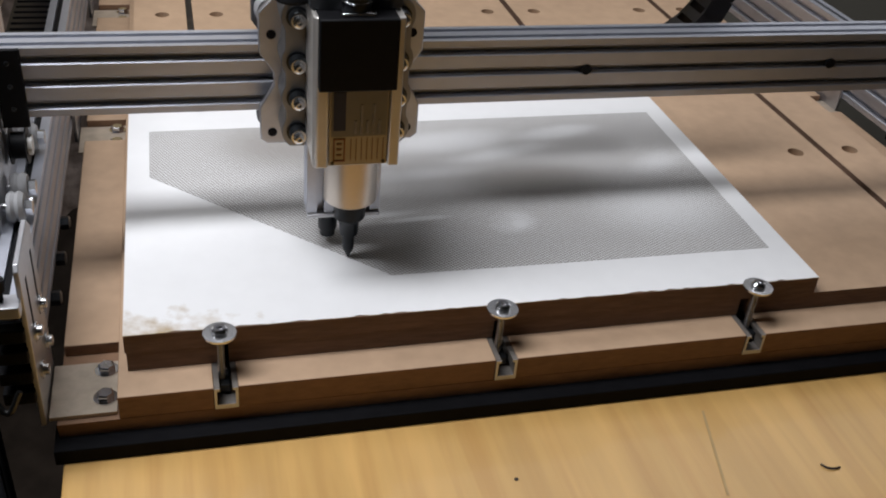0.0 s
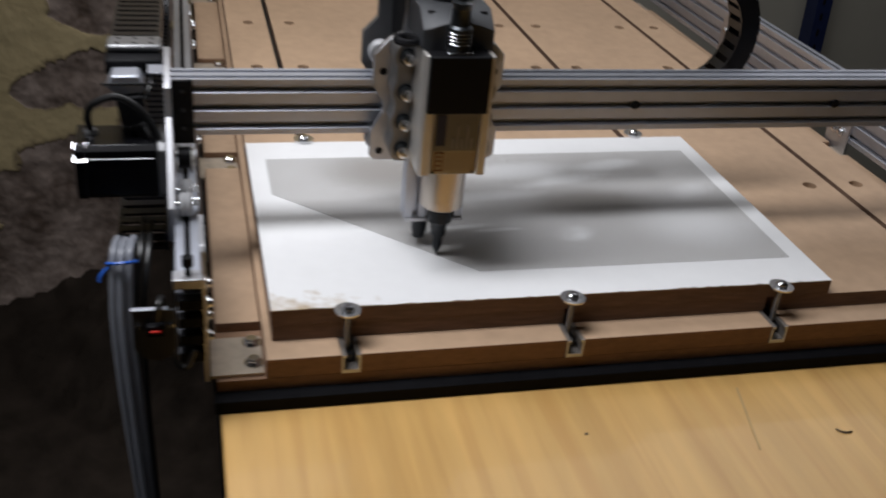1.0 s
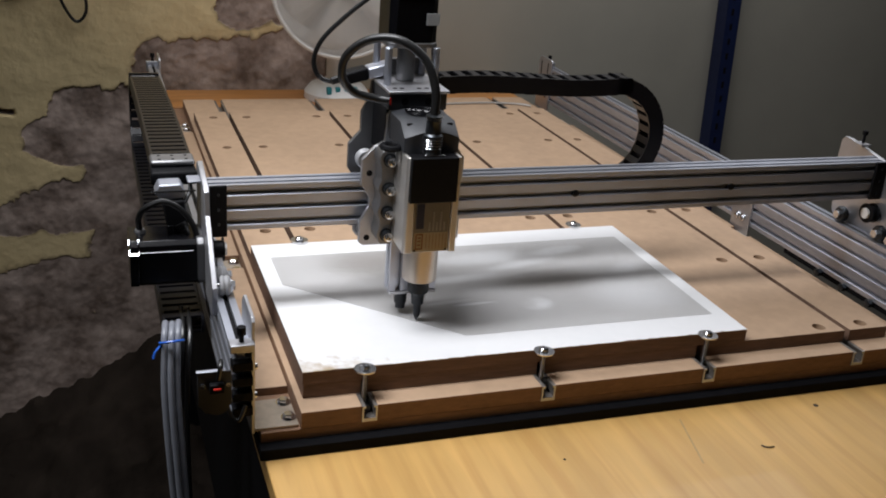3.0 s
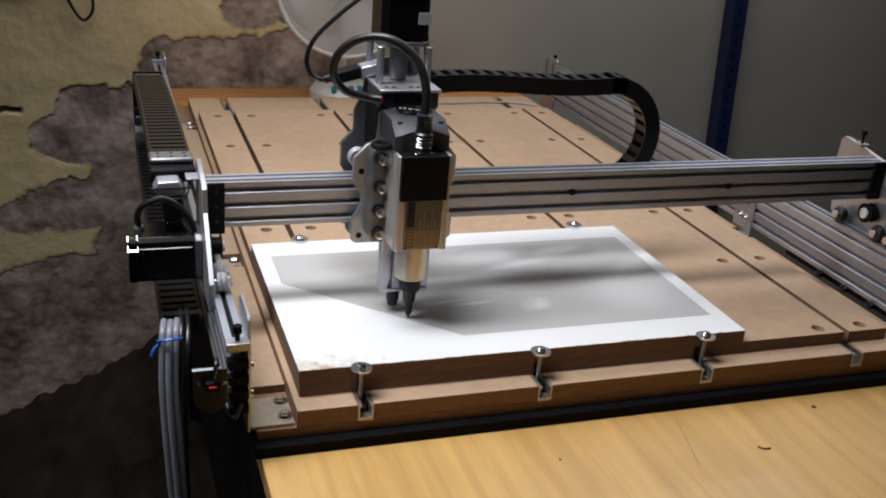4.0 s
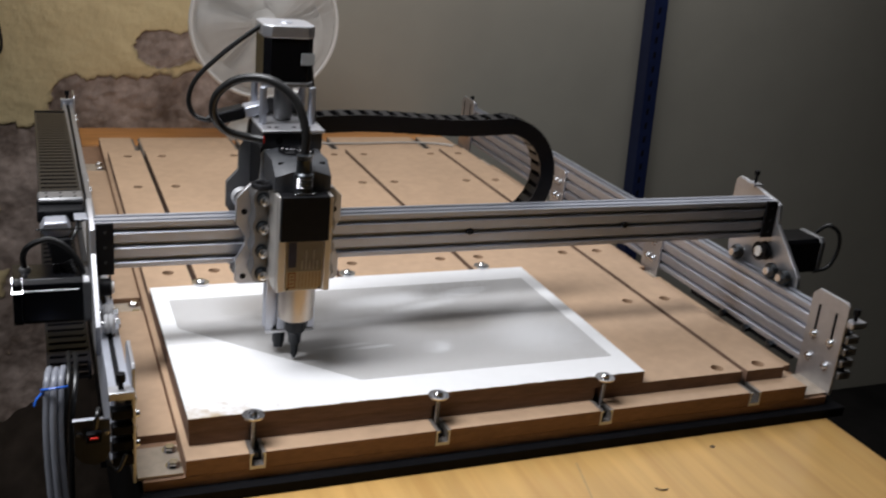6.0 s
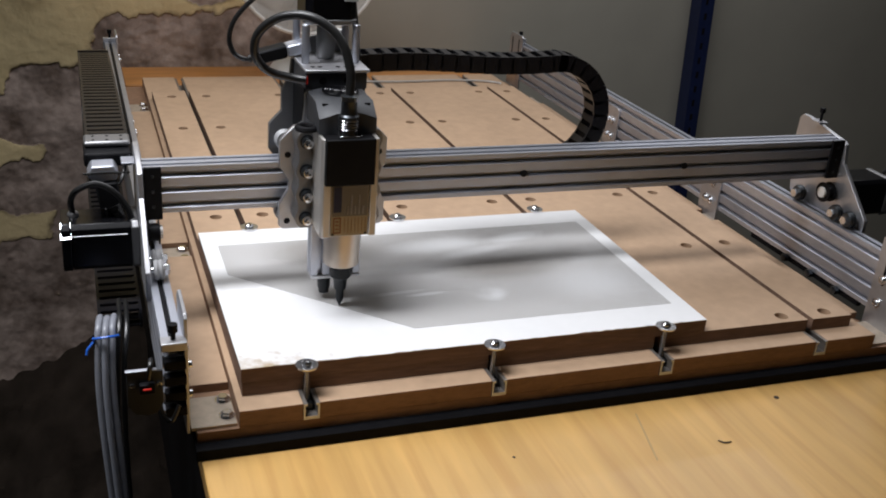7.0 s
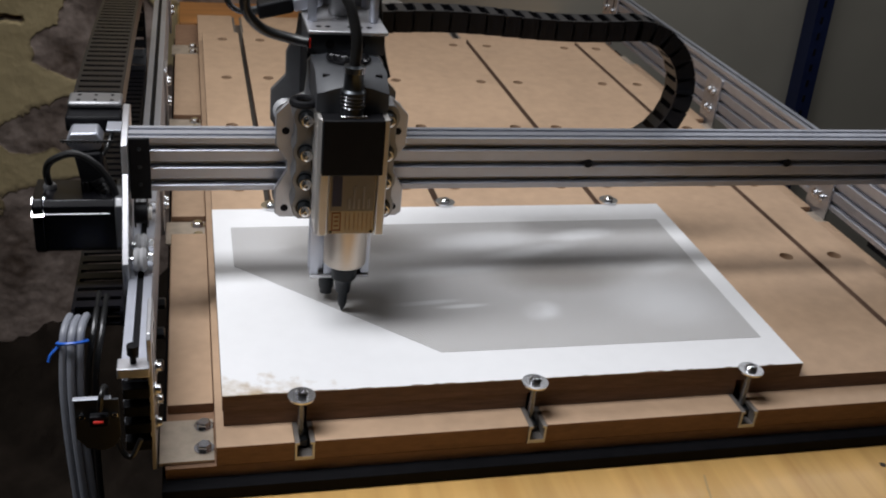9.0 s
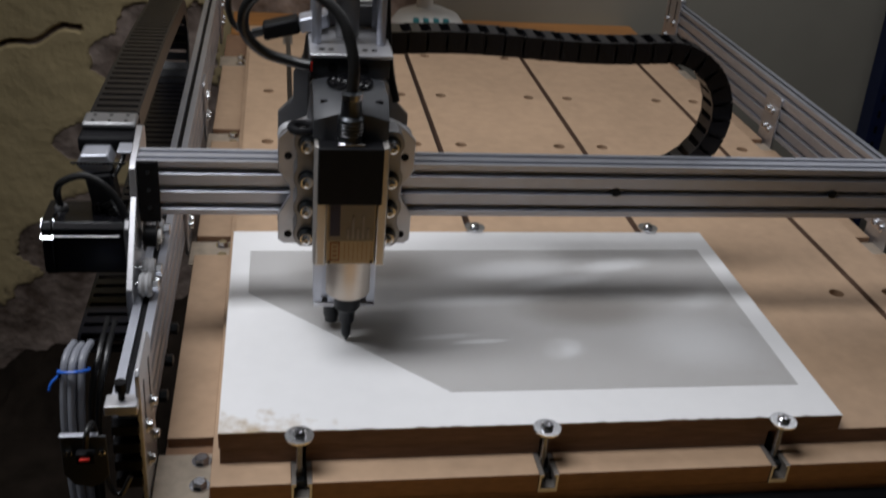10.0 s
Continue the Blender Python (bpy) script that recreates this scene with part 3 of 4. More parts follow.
    part("screw_hole", lathe((0.262, -0.105, 0.0002), (0, 0, 1), [(0, 0.0016), (0.0004, 0.0016)], 10), DARKMARK, t)


BX0, BX1, BY0, BY1 = -0.047, 0.822, -0.0265, 1.265
SLOTS = (0.067, 0.274, 0.484, 0.7025)


def bed():
    b = thing("machine_bed", (0.385, 0.6, 0.0), "tan fibreboard machine bed with slotted strips over a black steel frame", "machine bed")
    part("frame", box(-0.050, 0.845, -0.040, -0.002, 0.0, 0.0128), BLACK_FRAME, b, "black steel frame", 0.001)
    part("frame", box(-0.050, 0.845, 1.17, 1.21, 0.0, 0.0125), BLACK_FRAME, b, "black steel frame", 0.001)
    for x in (-0.050, 0.805):
        part("frame", box(x, x + 0.04, -0.0015, 1.169, 0.0, 0.0125), BLACK_FRAME, b, "black steel frame", 0.001)
    part("base_board", box(BX0, BX1, BY0, BY1, 0.013, 0.0245), MDF_EDGE, b)
    # upper base, cut by the tracks
    edges = [-0.006, *[e for s in SLOTS for e in (s - 0.0085, s + 0.0085)], 0.785]
    for k in range(0, len(edges), 2):
        sawn(part("base_panel", box(edges[k], edges[k + 1], BY0, BY1, 0.0246, 0.0440), MDF, b, bevel=0.0006), MDF_EDGE)
    for s in SLOTS:
        sec = [(s - 0.0083, 0.0252), (s + 0.0083, 0.0252), (s + 0.0083, 0.0437), (s + 0.0045, 0.0437), (s + 0.0045, 0.0415), (s + 0.0065, 0.0415), (s + 0.0065, 0.029), (s - 0.0065, 0.029), (s - 0.0065, 0.0415), (s - 0.0045, 0.0415), (s - 0.0045, 0.0437), (s - 0.0083, 0.0437)]
        # The cut end keeps plain aluminium; the run behind is darkened as slot shade.
        part("track_end", prism(sec, "y", BY0 - 0.0010, BY0 - 0.0006), ALU, b, "bright cut end of the track")
        part("t_track", prism(sec, "y", BY0 - 0.0005, BY1 - 0.01), TRACK, b, "aluminium T-slot track")
    # raised strips with counterbored holes
    lims = [0.001, *[e for s in SLOTS for e in (s - 0.0040, s + 0.0040)], 0.766]
    ys = (0.016, 0.236, 0.441, 0.651, 0.855, 1.058)
    for k in range(0, len(lims), 2):
        x0, x1 = lims[k], lims[k + 1]
        st = sawn(part("strip", holed_board(x0, x1, 0.0006, 1.100, 0.0443, 0.0602, [(s + d, y) for s in SLOTS for d in (-0.0325, 0.0325) for y in ys if x0 < s + d < x1]), MDF, b, flat=True), MDF_DARK)
        for f in st.data.polygons:
            if f.area < 1e-4:
                f.material_index = 0
        for s in SLOTS:
            for d in (-0.0325, 0.0325):
                if x0 < s + d < x1:
                    for y in ys:
                        part("screw", lathe((s + d, y, 0.0512), (0, 0, 1), [(-0.002, 0.0045), (0, 0.0045), (0.0005, 0.003)], 10), STEEL_DARK, st)
    # side ledges with bracket recesses
    for side, x0, x1 in ((0, -0.046, -0.0065), (1, 0.7855, 0.8215)):
        stops = [(0.047, 0.374), (0.419, 0.712), (0.757, 1.05)]
        for y0, y1 in stops:
            sawn(part("side_strip", box(x0, x1, y0, y1, 0.0249, 0.0345), MDF, b, bevel=0.0008), MDF_EDGE)
        for y in (0.012, 0.396, 0.734, 1.10):
            pl = part("foot_plate", box(x0 - (0.006 if side == 0 else 0), x1 + (0.006 if side else 0) - 0.001, y - 0.034, y + 0.021, 0.0249, 0.0279), TAN_FOOT, b, "tan aluminium angle foot")
            xs = x1 - 0.009 if side == 0 else x0 + 0.009
            for q in (-0.019, 0.011):
                part("hex_bolt", hexbolt((xs, y + q, 0.0292), (0, 0, 1), 0.0062, 0.0045), CHROME, pl)


def holed_board(x0, x1, y0, y1, z0, z1, holes, r=0.0085, deep=0.011, seg=16):
    """A board whose top is cut by round counterbores."""
    bm = bmesh.new()
    zt, zb = z1, z1 - deep
    hs = sorted(holes, key=lambda h: (h[1], h[0]))
    rows = sorted({h[1] for h in hs})
    cuts = [y0]
    for y in rows:
        cuts += [max(y0, y - 2 * r) if y - 2 * r > y0 + 1e-4 else None, y + 2 * r]
    cuts = [c for c in cuts if c is not None] + [y1]
    tops = []

    def quad(a, b, c, d):
        if b - a > 1e-5 and d - c > 1e-5:
            bm.faces.new([bm.verts.new(p) for p in ((a, c, zt), (b, c, zt), (b, d, zt), (a, d, zt))])
    for c0, c1 in zip(cuts, cuts[1:]):
        inside = [h for h in hs if c0 - 1e-6 <= h[1] <= c1 + 1e-6]
        if not inside:
            quad(x0, x1, c0, c1)
            continue
        xs = x0
        for hx, hy in sorted(inside):
            a, b = max(x0, hx - 2 * r), min(x1, hx + 2 * r)
            quad(xs, a, c0, c1)
            outer, inner, floor_ = [], [], []
            for k in range(seg):
                t = 2 * math.pi * k / seg + math.pi / 4
                ct, sn = math.cos(t), math.sin(t)
                m = max(abs(ct), abs(sn))
                ox = hx + (ct / m) * (b - hx if ct > 0 else hx - a)
                oy = hy + (sn / m) * (c1 - hy if sn > 0 else hy - c0)
                outer.append(bm.verts.new((ox, oy, zt)))
                inner.append(bm.verts.new((hx + r * ct, hy + r * sn, zt)))
                floor_.append(bm.verts.new((hx + r * ct, hy + r * sn, zb)))
            for k in range(seg):
                j = (k + 1) % seg
                bm.faces.new((outer[k], outer[j], inner[j], inner[k]))
                bm.faces.new((inner[k], inner[j], floor_[j], floor_[k]))
            bm.faces.new(floor_)
            xs = b
        quad(xs, x1, c0, c1)
    for q in (((x0, y0, z0), (x1, y0, z0), (x1, y0, z1), (x0, y0, z1)), ((x0, y1, z0), (x0, y1, z1), (x1, y1, z1), (x1, y1, z0)), ((x0, y0, z0), (x0, y0, z1), (x0, y1, z1), (x0, y1, z0)), ((x1, y0, z0), (x1, y1, z0), (x1, y1, z1), (x1, y0, z1)), ((x0, y0, z0), (x0, y1, z0), (x1, y1, z0), (x1, y0, z0))):
        bm.faces.new([bm.verts.new(p) for p in q])
    bmesh.ops.remove_doubles(bm, verts=bm.verts, dist=1e-5)
    return bm


def workpiece():
    w = thing("engraved_board", (0.0, 0.0, 0.076), "white laminated board being carved with a dotted screen", "board")
    W, D = 0.5475, 0.352
    part("core", box(0.0, W, 0.0004, D, 0.0604, 0.0752), MDF_DARK, w, "brown pressed board core")
    # laminate with a slightly chipped near edge
    rnd = random.Random(4)
    edge = []
    n = 110
    for k in range(n + 1):
        chip = 0.0012 * rnd.random() ** 4 if 0 < k < n else 0
        edge.append((W * k / n, 0.0002 + chip * 1.6))
    part("laminate", prism(edge + [(W, D), (0, D)], "z", 0.0752, 0.0760), WHITE, w, "chipped white laminate face", flat=True)
    part("carved_field", prism([(0.019, 0.306), (0.5275, 0.309), (0.527, 0.047), (0.199, 0.048), (0.019, 0.220)], "z", 0.07605, 0.07640), SCREEN, w, "carved dotted screen over brown board", flat=True)


def clamp(x, y, back=False):
    c = thing("hold_down_clamp", (x, y, 0.044), "zinc bolt and wide washer clamping the board to the track", "clamp", "board clamps")
    top = 0.0775
    part("washer", lathe((x, y, top - 0.0005), (0, 0, 1), [(0, 0.0045), (0, 0.0118), (0.0016, 0.0118), (0.0016, 0.0045)], 28), ZINC, c)
    part("bolt_head", lathe((x, y, top + 0.0012), (0, 0, 1), [(0, 0.0058), (0.0025, 0.0056), (0.0042, 0.0040), (0.0042, 0.0022), (0.0025, 0.0018)], 18), CHROME, c)
    bm = bmesh.new()
    prof = [(0, 0.0028)]
    for k in range(28):
        prof += [(0.0005 + k * 0.0016, 0.0029), (0.0013 + k * 0.0016, 0.0025)]
    lathe((x, y, 0.0315), (0, 0, 1), prof, 12, bm)
    part("threaded_shank", bm, ZINC, c)
    part("track_nut", box(x - 0.0055, x + 0.0055, y - 0.009, y + 0.009, 0.031, 0.0375), STEEL_DARK, c, bevel=0.0008)
    return c


def rail(name, xc, inner, side):
    """Slotted side rail on feet, with end plates. inner: x of the plate's inner face."""
    r = thing("side_rail", (xc, 0.6, 0.05), "tall slotted aluminium side rail beside the bed", "rail", "side rails")
    z0, z1 = 0.045, 0.125
    sec = [(xc + a, (z0 + z1) / 2 + b) for a, b in slotted(0.020, 0.080, (-0.03, -0.01, 0.01, 0.03), (0,))]
    part("profile", prism(sec, "y", -0.020, 1.235), ALU, r)
    s = 1 if side else -1
    for y0, y1 in ((-0.026, 0.040), (0.390, 0.440), (0.735, 0.785), (1.20, 1.27)):
        x0, x1 = sorted((inner, inner + s * 0.0035))
        top = 0.156 if y0 == -0.026 else 0.146 if y0 == 1.20 else 0.112
        ch = 0.010
        pl = part("end_plate" if top > 0.12 else "foot_bracket", prism([(y0, 0.025), (y1, 0.025), (y1, top - ch), (y1 - ch, top), (y0 + 0.004, top), (y0, top - 0.004)], "x", x0, x1), ALU_PLATE, r, bevel=0.0006)
        for yy in (y0 + 0.018, y1 - 0.017):
            xo = inner - s * 0.0003
            if top > 0.12:
                part("adjusting_slot", box(min(xo, xo + s * 0.0006), max(xo, xo + s * 0.0006), yy - 0.0022, yy + 0.0022, 0.085, 0.136), DARKCAB, pl)
            for zz in ((0.060, 0.093) if top > 0.12 else (0.055, 0.085)):
                part("screw", lathe((inner - s * 0.0002, yy, zz), (-s, 0, 0), [(0, 0.0065), (0.0015, 0.0065), (0.0015, 0.0042), (0.0045, 0.0040), (0.0050, 0.003)], 14), ZINC, pl)
    # belt clamp block at the near end, with a black adjusting screw
    bl = part("belt_block", box(xc - 0.012, xc + 0.012, -0.036, -0.0205, 0.1245, 0.133), ALU_PLATE, r, bevel=0.0008)
    part("adjusting_screw", lathe((xc, -0.027, 0.133), (0, 0, 1), [(0, 0.0025), (0.008, 0.0025), (0.008, 0.0045), (0.016, 0.0045)], 14), BLACK, bl, "black socket screw")
    bl2 = part("belt_block", box(xc - 0.013, xc + 0.013, 1.2355, 1.247, 0.112, 0.133), ALU_PLATE, r, bevel=0.0008)
    part("adjusting_screw", lathe((xc, 1.241, 0.133), (0, 0, 1), [(0, 0.0025), (0.008, 0.0025), (0.008, 0.0045), (0.016, 0.0045)], 14), BLACK, bl2, "black socket screw")
    for zz in (0.050, 0.067, 0.084, 0.101):
        part("end_lug", box(xc - 0.009, xc + 0.011, -0.031, -0.0205, zz, zz + 0.010), ALU_DULL if side else BLACK, r, bevel=0.001)
    part("belt", box(xc - 0.0022, xc + 0.0022, -0.02, 1.23, 0.1195, 0.1225), BLACK, r, "black toothed belt")
    # lower screws and switches under the rail
    for y in (0.10, 0.155, 0.21):
        xo = inner + s * 0.004
        part("nut", lathe((xo, y, 0.041), (-s, 0, 0), [(0, 0.006), (0.007, 0.006), (0.008, 0.004)], 6), STEEL_DARK, r)
    part("cable_strip", box(min(inner + s * 0.006, inner + s * 0.012), max(inner + s * 0.006, inner + s * 0.012), 0.06, 0.30, 0.036, 0.0445), BLACK, r)
    return r


# gantry parts are built where they stand at the end


def gantry():
    g = thing("gantry", (0.385, 0.20, 0.182), "slotted aluminium gantry beam on wheeled end plates", "gantry")
    sec = [(0.2055 + a, 0.2045 + b) for a, b in slotted(0.030, 0.053, (-0.0175, 0.0, 0.0175), (-0.007, 0.007))]
    part("beam", prism(sec, "x", -0.076, 0.850), ALU, g)
    for x in (0.372, 0.600):
        part("slot_nut", lathe((x, 0.1925, 0.2045), (0, -1, 0), [(0, 0.0045), (0.003, 0.0045), (0.003, 0.002)], 12), BLACK, g)
    for side, x0, x1, o in ((0, -0.082, -0.076, -1), (1, 0.850, 0.856, 1)):
        xo = x0 if side == 0 else x1
        back = [(0.262, 0.130), (0.262, 0.236), (0.250, 0.241)] if side == 0 else [(0.275, 0.130), (0.288, 0.200), (0.286, 0.236), (0.280, 0.2425), (0.268, 0.2425)]
        out = [(0.122, 0.106), (0.245, 0.106), *back, (0.192, 0.230), (0.184, 0.226), (0.180, 0.200), (0.126, 0.148), (0.118, 0.140), (0.118, 0.112)]
        pl = part("end_plate", prism(out, "x", x0, x1), ALU_PLATE, g, "bright milled end plate", 0.0008)
        xi0, xi1 = (-0.0755, -0.057) if side == 0 else (0.830, 0.8495)
        br = part("corner_bracket", prism([(0.1855, 0.172 + 0.006 * side), (0.1895, 0.172 + 0.006 * side), (0.1895, 0.232), (0.1855, 0.232)], "x", xi0, xi1), BLACK, g, "black angle bracket", 0.0008)
        for zz in (0.187, 0.2045, 0.222):
            part("screw", capscrew(((xi0 + xi1) / 2, 0.1855, zz), (0, -1, 0), 0.0018, 0.001), STEEL_DARK, br)
        # running wheels on the rail
        xc = -0.067 if side == 0 else 0.839
        for y, z in ((0.134, 0.1365), (0.161, 0.1365), (0.240, 0.1365)):
            wh = part("wheel", lathe((xc - 0.0055, y, z), (1, 0, 0), [(0, 0.0095), (0.003, 0.0115), (0.0055, 0.0100), (0.008, 0.0115), (0.011, 0.0095)], 24), STEEL_DARK if side else GREY_WHEEL, g)
            part("axle", cyl((x1 if side == 0 else x0, y, z), (xc - o * 0.009, y, z), 0.0035, 12), ZINC, wh)
            part("nut", lathe((xc - o * 0.006, y, z), (-o, 0, 0), [(0, 0.006), (0.005, 0.006)], 6), ZINC, wh)
        pulley = part("pulley", lathe((xc - 0.006, 0.188, 0.157), (1, 0, 0), [(0, 0.014), (0.001, 0.014), (0.001, 0.010), (0.011, 0.010), (0.011, 0.014), (0.012, 0.014)], 24), BLACK, g)
        part("pulley_face", lathe((xc - o * 0.0062, 0.188, 0.157), (-o, 0, 0), [(0, 0.0075), (0.003, 0.0075), (0.003, 0.0025)], 18), FANWHITE, pulley)
        # stepper motor outside the plate
        mx0, mx1 = (-0.162, -0.0825) if side == 0 else (0.8565, 0.950)
        y0, y1, z0, z1 = 0.182, 0.238, 0.117, 0.172
        ch = 0.006
        def sq(i):
            return [(y0 + ch, z0 + i), (y1 - ch, z0 + i), (y1 - i, z0 + ch), (y1 - i, z1 - ch), (y1 - ch, z1 - i), (y0 + ch, z1 - i), (y0 + i, z1 - ch), (y0 + i, z0 + ch)]
        mo = part("stepper_motor", prism(sq(0.001), "x", mx0 + 0.010, mx1 - 0.008), BLACK_GLOSS, g, "black square stepper motor", 0.0006)
        part("end_cap", prism(sq(0), "x", mx0, mx0 + 0.0098), BLACK_GLOSS if side == 0 else ALU_DULL, mo, bevel=0.0012)
        part("end_cap", prism(sq(0), "x", mx1 - 0.0078, mx1), ALU_DULL, mo, bevel=0.0012)
        if side == 0:
            # Added slivers, tilted to the lamp, stand in for glints along the motor's edges.
            for zz, dy in ((0.1680, 0.0055), (0.1585, -0.0008)):
                sl = [(y0 + dy - 0.0008, zz - 0.0006), (y0 + dy + 0.0050, zz + 0.0035), (y0 + dy + 0.0054, zz - 0.0006)]
                part("glint_strip", prism(sl, "x", mx0 - 0.0005, mx0 + 0.0100), CHROME, mo)
                thin = [(y0 + dy + 0.0012, zz + 0.0004), (y0 + dy + 0.0034, zz + 0.0021), (y0 + dy + 0.0054, zz + 0.0004)]
                part("glint_strip", prism(thin, "x", mx0 + 0.0102, mx1 - 0.012), ALU_DULL, mo)
        # adjusting screw and tab on top
        xs = (x0 + x1) / 2
        if side:
            part("top_screw", lathe((xs - 0.006, 0.240, 0.2441), (0, 0, 1), [(0, 0.002), (0.012, 0.002), (0.012, 0.004), (0.018, 0.004)], 12), BLACK, pl)
            part("top_tab", box(xs - 0.016, xs, 0.230, 0.250, 0.2410, 0.2440), ALU_PLATE, pl)
        else:
            part("top_tab", box(x0 - 0.014, x0 - 0.0002, 0.214, 0.236, 0.2270, 0.2290), ALU, pl, bevel=0.0004)
    # right motor cable
    part("motor_cable", tube([(0.940, 0.185, 0.120), (0.962, 0.180, 0.128), (0.972, 0.178, 0.155), (0.966, 0.178, 0.182), (0.950, 0.185, 0.192), (0.938, 0.195, 0.178)], 0.003, 8), RUBBER, g)
    # left motor cable, plug with its metal hood, and chain carrier
    part("motor_cable", tube([(-0.149, 0.215, 0.172), (-0.150, 0.209, 0.190), (-0.143, 0.20, 0.205), (-0.124, 0.199, 0.212), (-0.106, 0.197, 0.203), (-0.094, 0.196, 0.186), (-0.0895, 0.197, 0.170), (-0.094, 0.200, 0.163), (-0.101, 0.204, 0.170)], 0.0034, 10), RUBBER, g)
    part("cable_gland", lathe((-0.149, 0.215, 0.170), (0, 0, 1), [(0, 0.0062), (0.003, 0.0062), (0.005, 0.0048)], 16), ALU_DULL, g)
    plug = part("plug", prism([(-0.125, 0.207), (-0.101, 0.2095), (-0.0965, 0.176), (-0.100, 0.171), (-0.116, 0.170), (-0.120, 0.176)], "y", 0.207, 0.231), BLACK, g, bevel=0.002)
    hood = part("plug_hood", prism([(-0.132, 0.2165), (-0.127, 0.2265), (-0.104, 0.2270), (-0.099, 0.2180), (-0.102, 0.2105), (-0.124, 0.2075)], "y", 0.211, 0.236), ALU, plug, "bright metal connector hood", 0.0016)
    part("strain_relief", lathe((-0.106, 0.2085, 0.182), (0.45, -0.25, -0.86), [(0, 0.0068), (0.004, 0.0068), (0.0045, 0.0055), (0.008, 0.0062), (0.0085, 0.005), (0.012, 0.0056), (0.0125, 0.0044), (0.017, 0.0044)], 16), RUBBER, plug)
    for x in (-0.1185, -0.1145):
        part("thumb_screw", cyl((x, 0.206, 0.181), (x + 0.0006, 0.204, 0.165), 0.0022, 12), BLACK_GLOSS, plug)
    part("zip_tie", box(-0.136, -0.088, 0.2094, 0.2106, 0.2186, 0.2206), RUBBER, plug, "toothed black zip tie", 0.0003)
    for k in range(14):
        part("zip_tooth", box(-0.134 + k * 0.0033, -0.1325 + k * 0.0033, 0.2092, 0.2105, 0.2176, 0.2186), RUBBER, plug)
    part("belt_wire", tube([(-0.100, 0.212, 0.205), (-0.094, 0.220, 0.215), (-0.092, 0.232, 0.222), (-0.096, 0.242, 0.226)], 0.0022, 8), RUBBER, g)
    part("chain_carrier", box(-0.134, -0.083, 0.238, 0.284, 0.2165, 0.2325), BLACK, g, bevel=0.003)
    cp = part("chain_end_plate", box(-0.133, -0.0835, 0.256, 0.286, 0.2328, 0.2400), ALU_DULL, g, "grey chain end with screw holes", 0.003)
    for x in (-0.123, -0.108, -0.093):
        for y in (0.263, 0.277):
            part("hole", lathe((x, y - 0.0005, 0.2401), (0, 0, 1), [(0, 0.0018), (0.0003, 0.0018)], 10), DARKCAB, cp)
    return g


CX = 0.109


def carriage():
    c = thing("carriage", (CX, 0.18, 0.16), "milled aluminium carriage plates with rollers and a lifting motor", "carriage")
    half = [(0.020, 0.158), (0.056, 0.158), (0.061, 0.162), (0.061, 0.188), (0.0505, 0.206), (0.0505, 0.216), (0.061, 0.232), (0.061, 0.262), (0.047, 0.277), (0.036, 0.282), (0.034, 0.300), (0.034, 0.312), (0.030, 0.318)]
    out = [(CX + x, z) for x, z in half] + [(CX - x, z) for x, z in half[::-1]]
    pl = part("front_plate", prism(out, "y", 0.1720, 0.1785), ALU_PLATE, c, "milled front plate", 0.0009)
    for x in (-0.052, 0.052):
        for z in (0.168, 0.246):
            part("hole", lathe((CX + x, 0.1719, z), (0, -1, 0), [(0, 0.0036), (0.0003, 0.0036)], 14), DARKCAB, pl)
    out2 = [(CX + x, z) for x, z in half[:9] + [(0.047, 0.300), (0.038, 0.318), (0.036, 0.3365)]] + [(CX - x, z) for x, z in (half[:9] + [(0.047, 0.300), (0.038, 0.318), (0.036, 0.3365)])[::-1]]
    part("rear_plate", prism(out2, "y", 0.236, 0.2425), ALU_DULL, c, bevel=0.0009)
    for x in (-0.05, 0.05):
        for z in (0.2545, 0.1695):
            part("guide_wheel", lathe((CX + x, 0.195, z), (0, 1, 0), [(0, 0.0095), (0.003, 0.0115), (0.0055, 0.0100), (0.008, 0.0115), (0.011, 0.0095)], 22), GREY_WHEEL, c)
    part("spacer_block", box(CX - 0.034, CX + 0.034, 0.1790, 0.2355, 0.262, 0.318), BLACK, c, bevel=0.001)
    for s in (-1, 1):
        xr = CX + s * 0.0365
        # scalloped roller carriers
        o = []
        zs = (0.269, 0.236, 0.208, 0.181)
        for k in range(41):
            z = 0.169 + (0.281 - 0.169) * k / 40
            w = max([0.0112 * math.sqrt(max(0, 1 - ((z - q) / 0.0135) ** 2)) for q in zs] + [0.0085 if 0.175 < z < 0.276 else 0.002])
            o.append((w, z))
        outl = [(xr - s * 0.006, 0.169), *[(xr + s * w, z) for w, z in o], (xr - s * 0.006, 0.281)]
        rc = part("roller_carrier", prism(outl, "y", 0.146, 0.1715), ALU_DULL, c, "grey scalloped roller holder", 0.0006)
        for z in zs:
            rl = part("roller", lathe((xr, 0.1455, z), (0, -1, 0), [(-0.001, 0.0078), (0.0006, 0.0078), (0.0006, 0.0062), (0.0062, 0.0060), (0.008, 0.0056)], 22), STEEL_DARK, rc)
            part("roller_screw", lathe((xr, 0.1370, z), (0, -1, 0), [(0, 0.0054), (0.0012, 0.0054), (0.0012, 0.0040), (0.0042, 0.0038), (0.0050, 0.0026), (0.0050, 0.0016), (0.003, 0.0014)], 14), ZINC, rl)
    # lifting slide
    sec = [(x + CX, 0.1585 + y) for x, y in slotted(0.057, 0.020, (0,), (-0.018, 0.0, 0.018))]
    part("lifting_profile", prism(sec, "z", 0.108, 0.318), ALU, c, "slotted lifting profile")
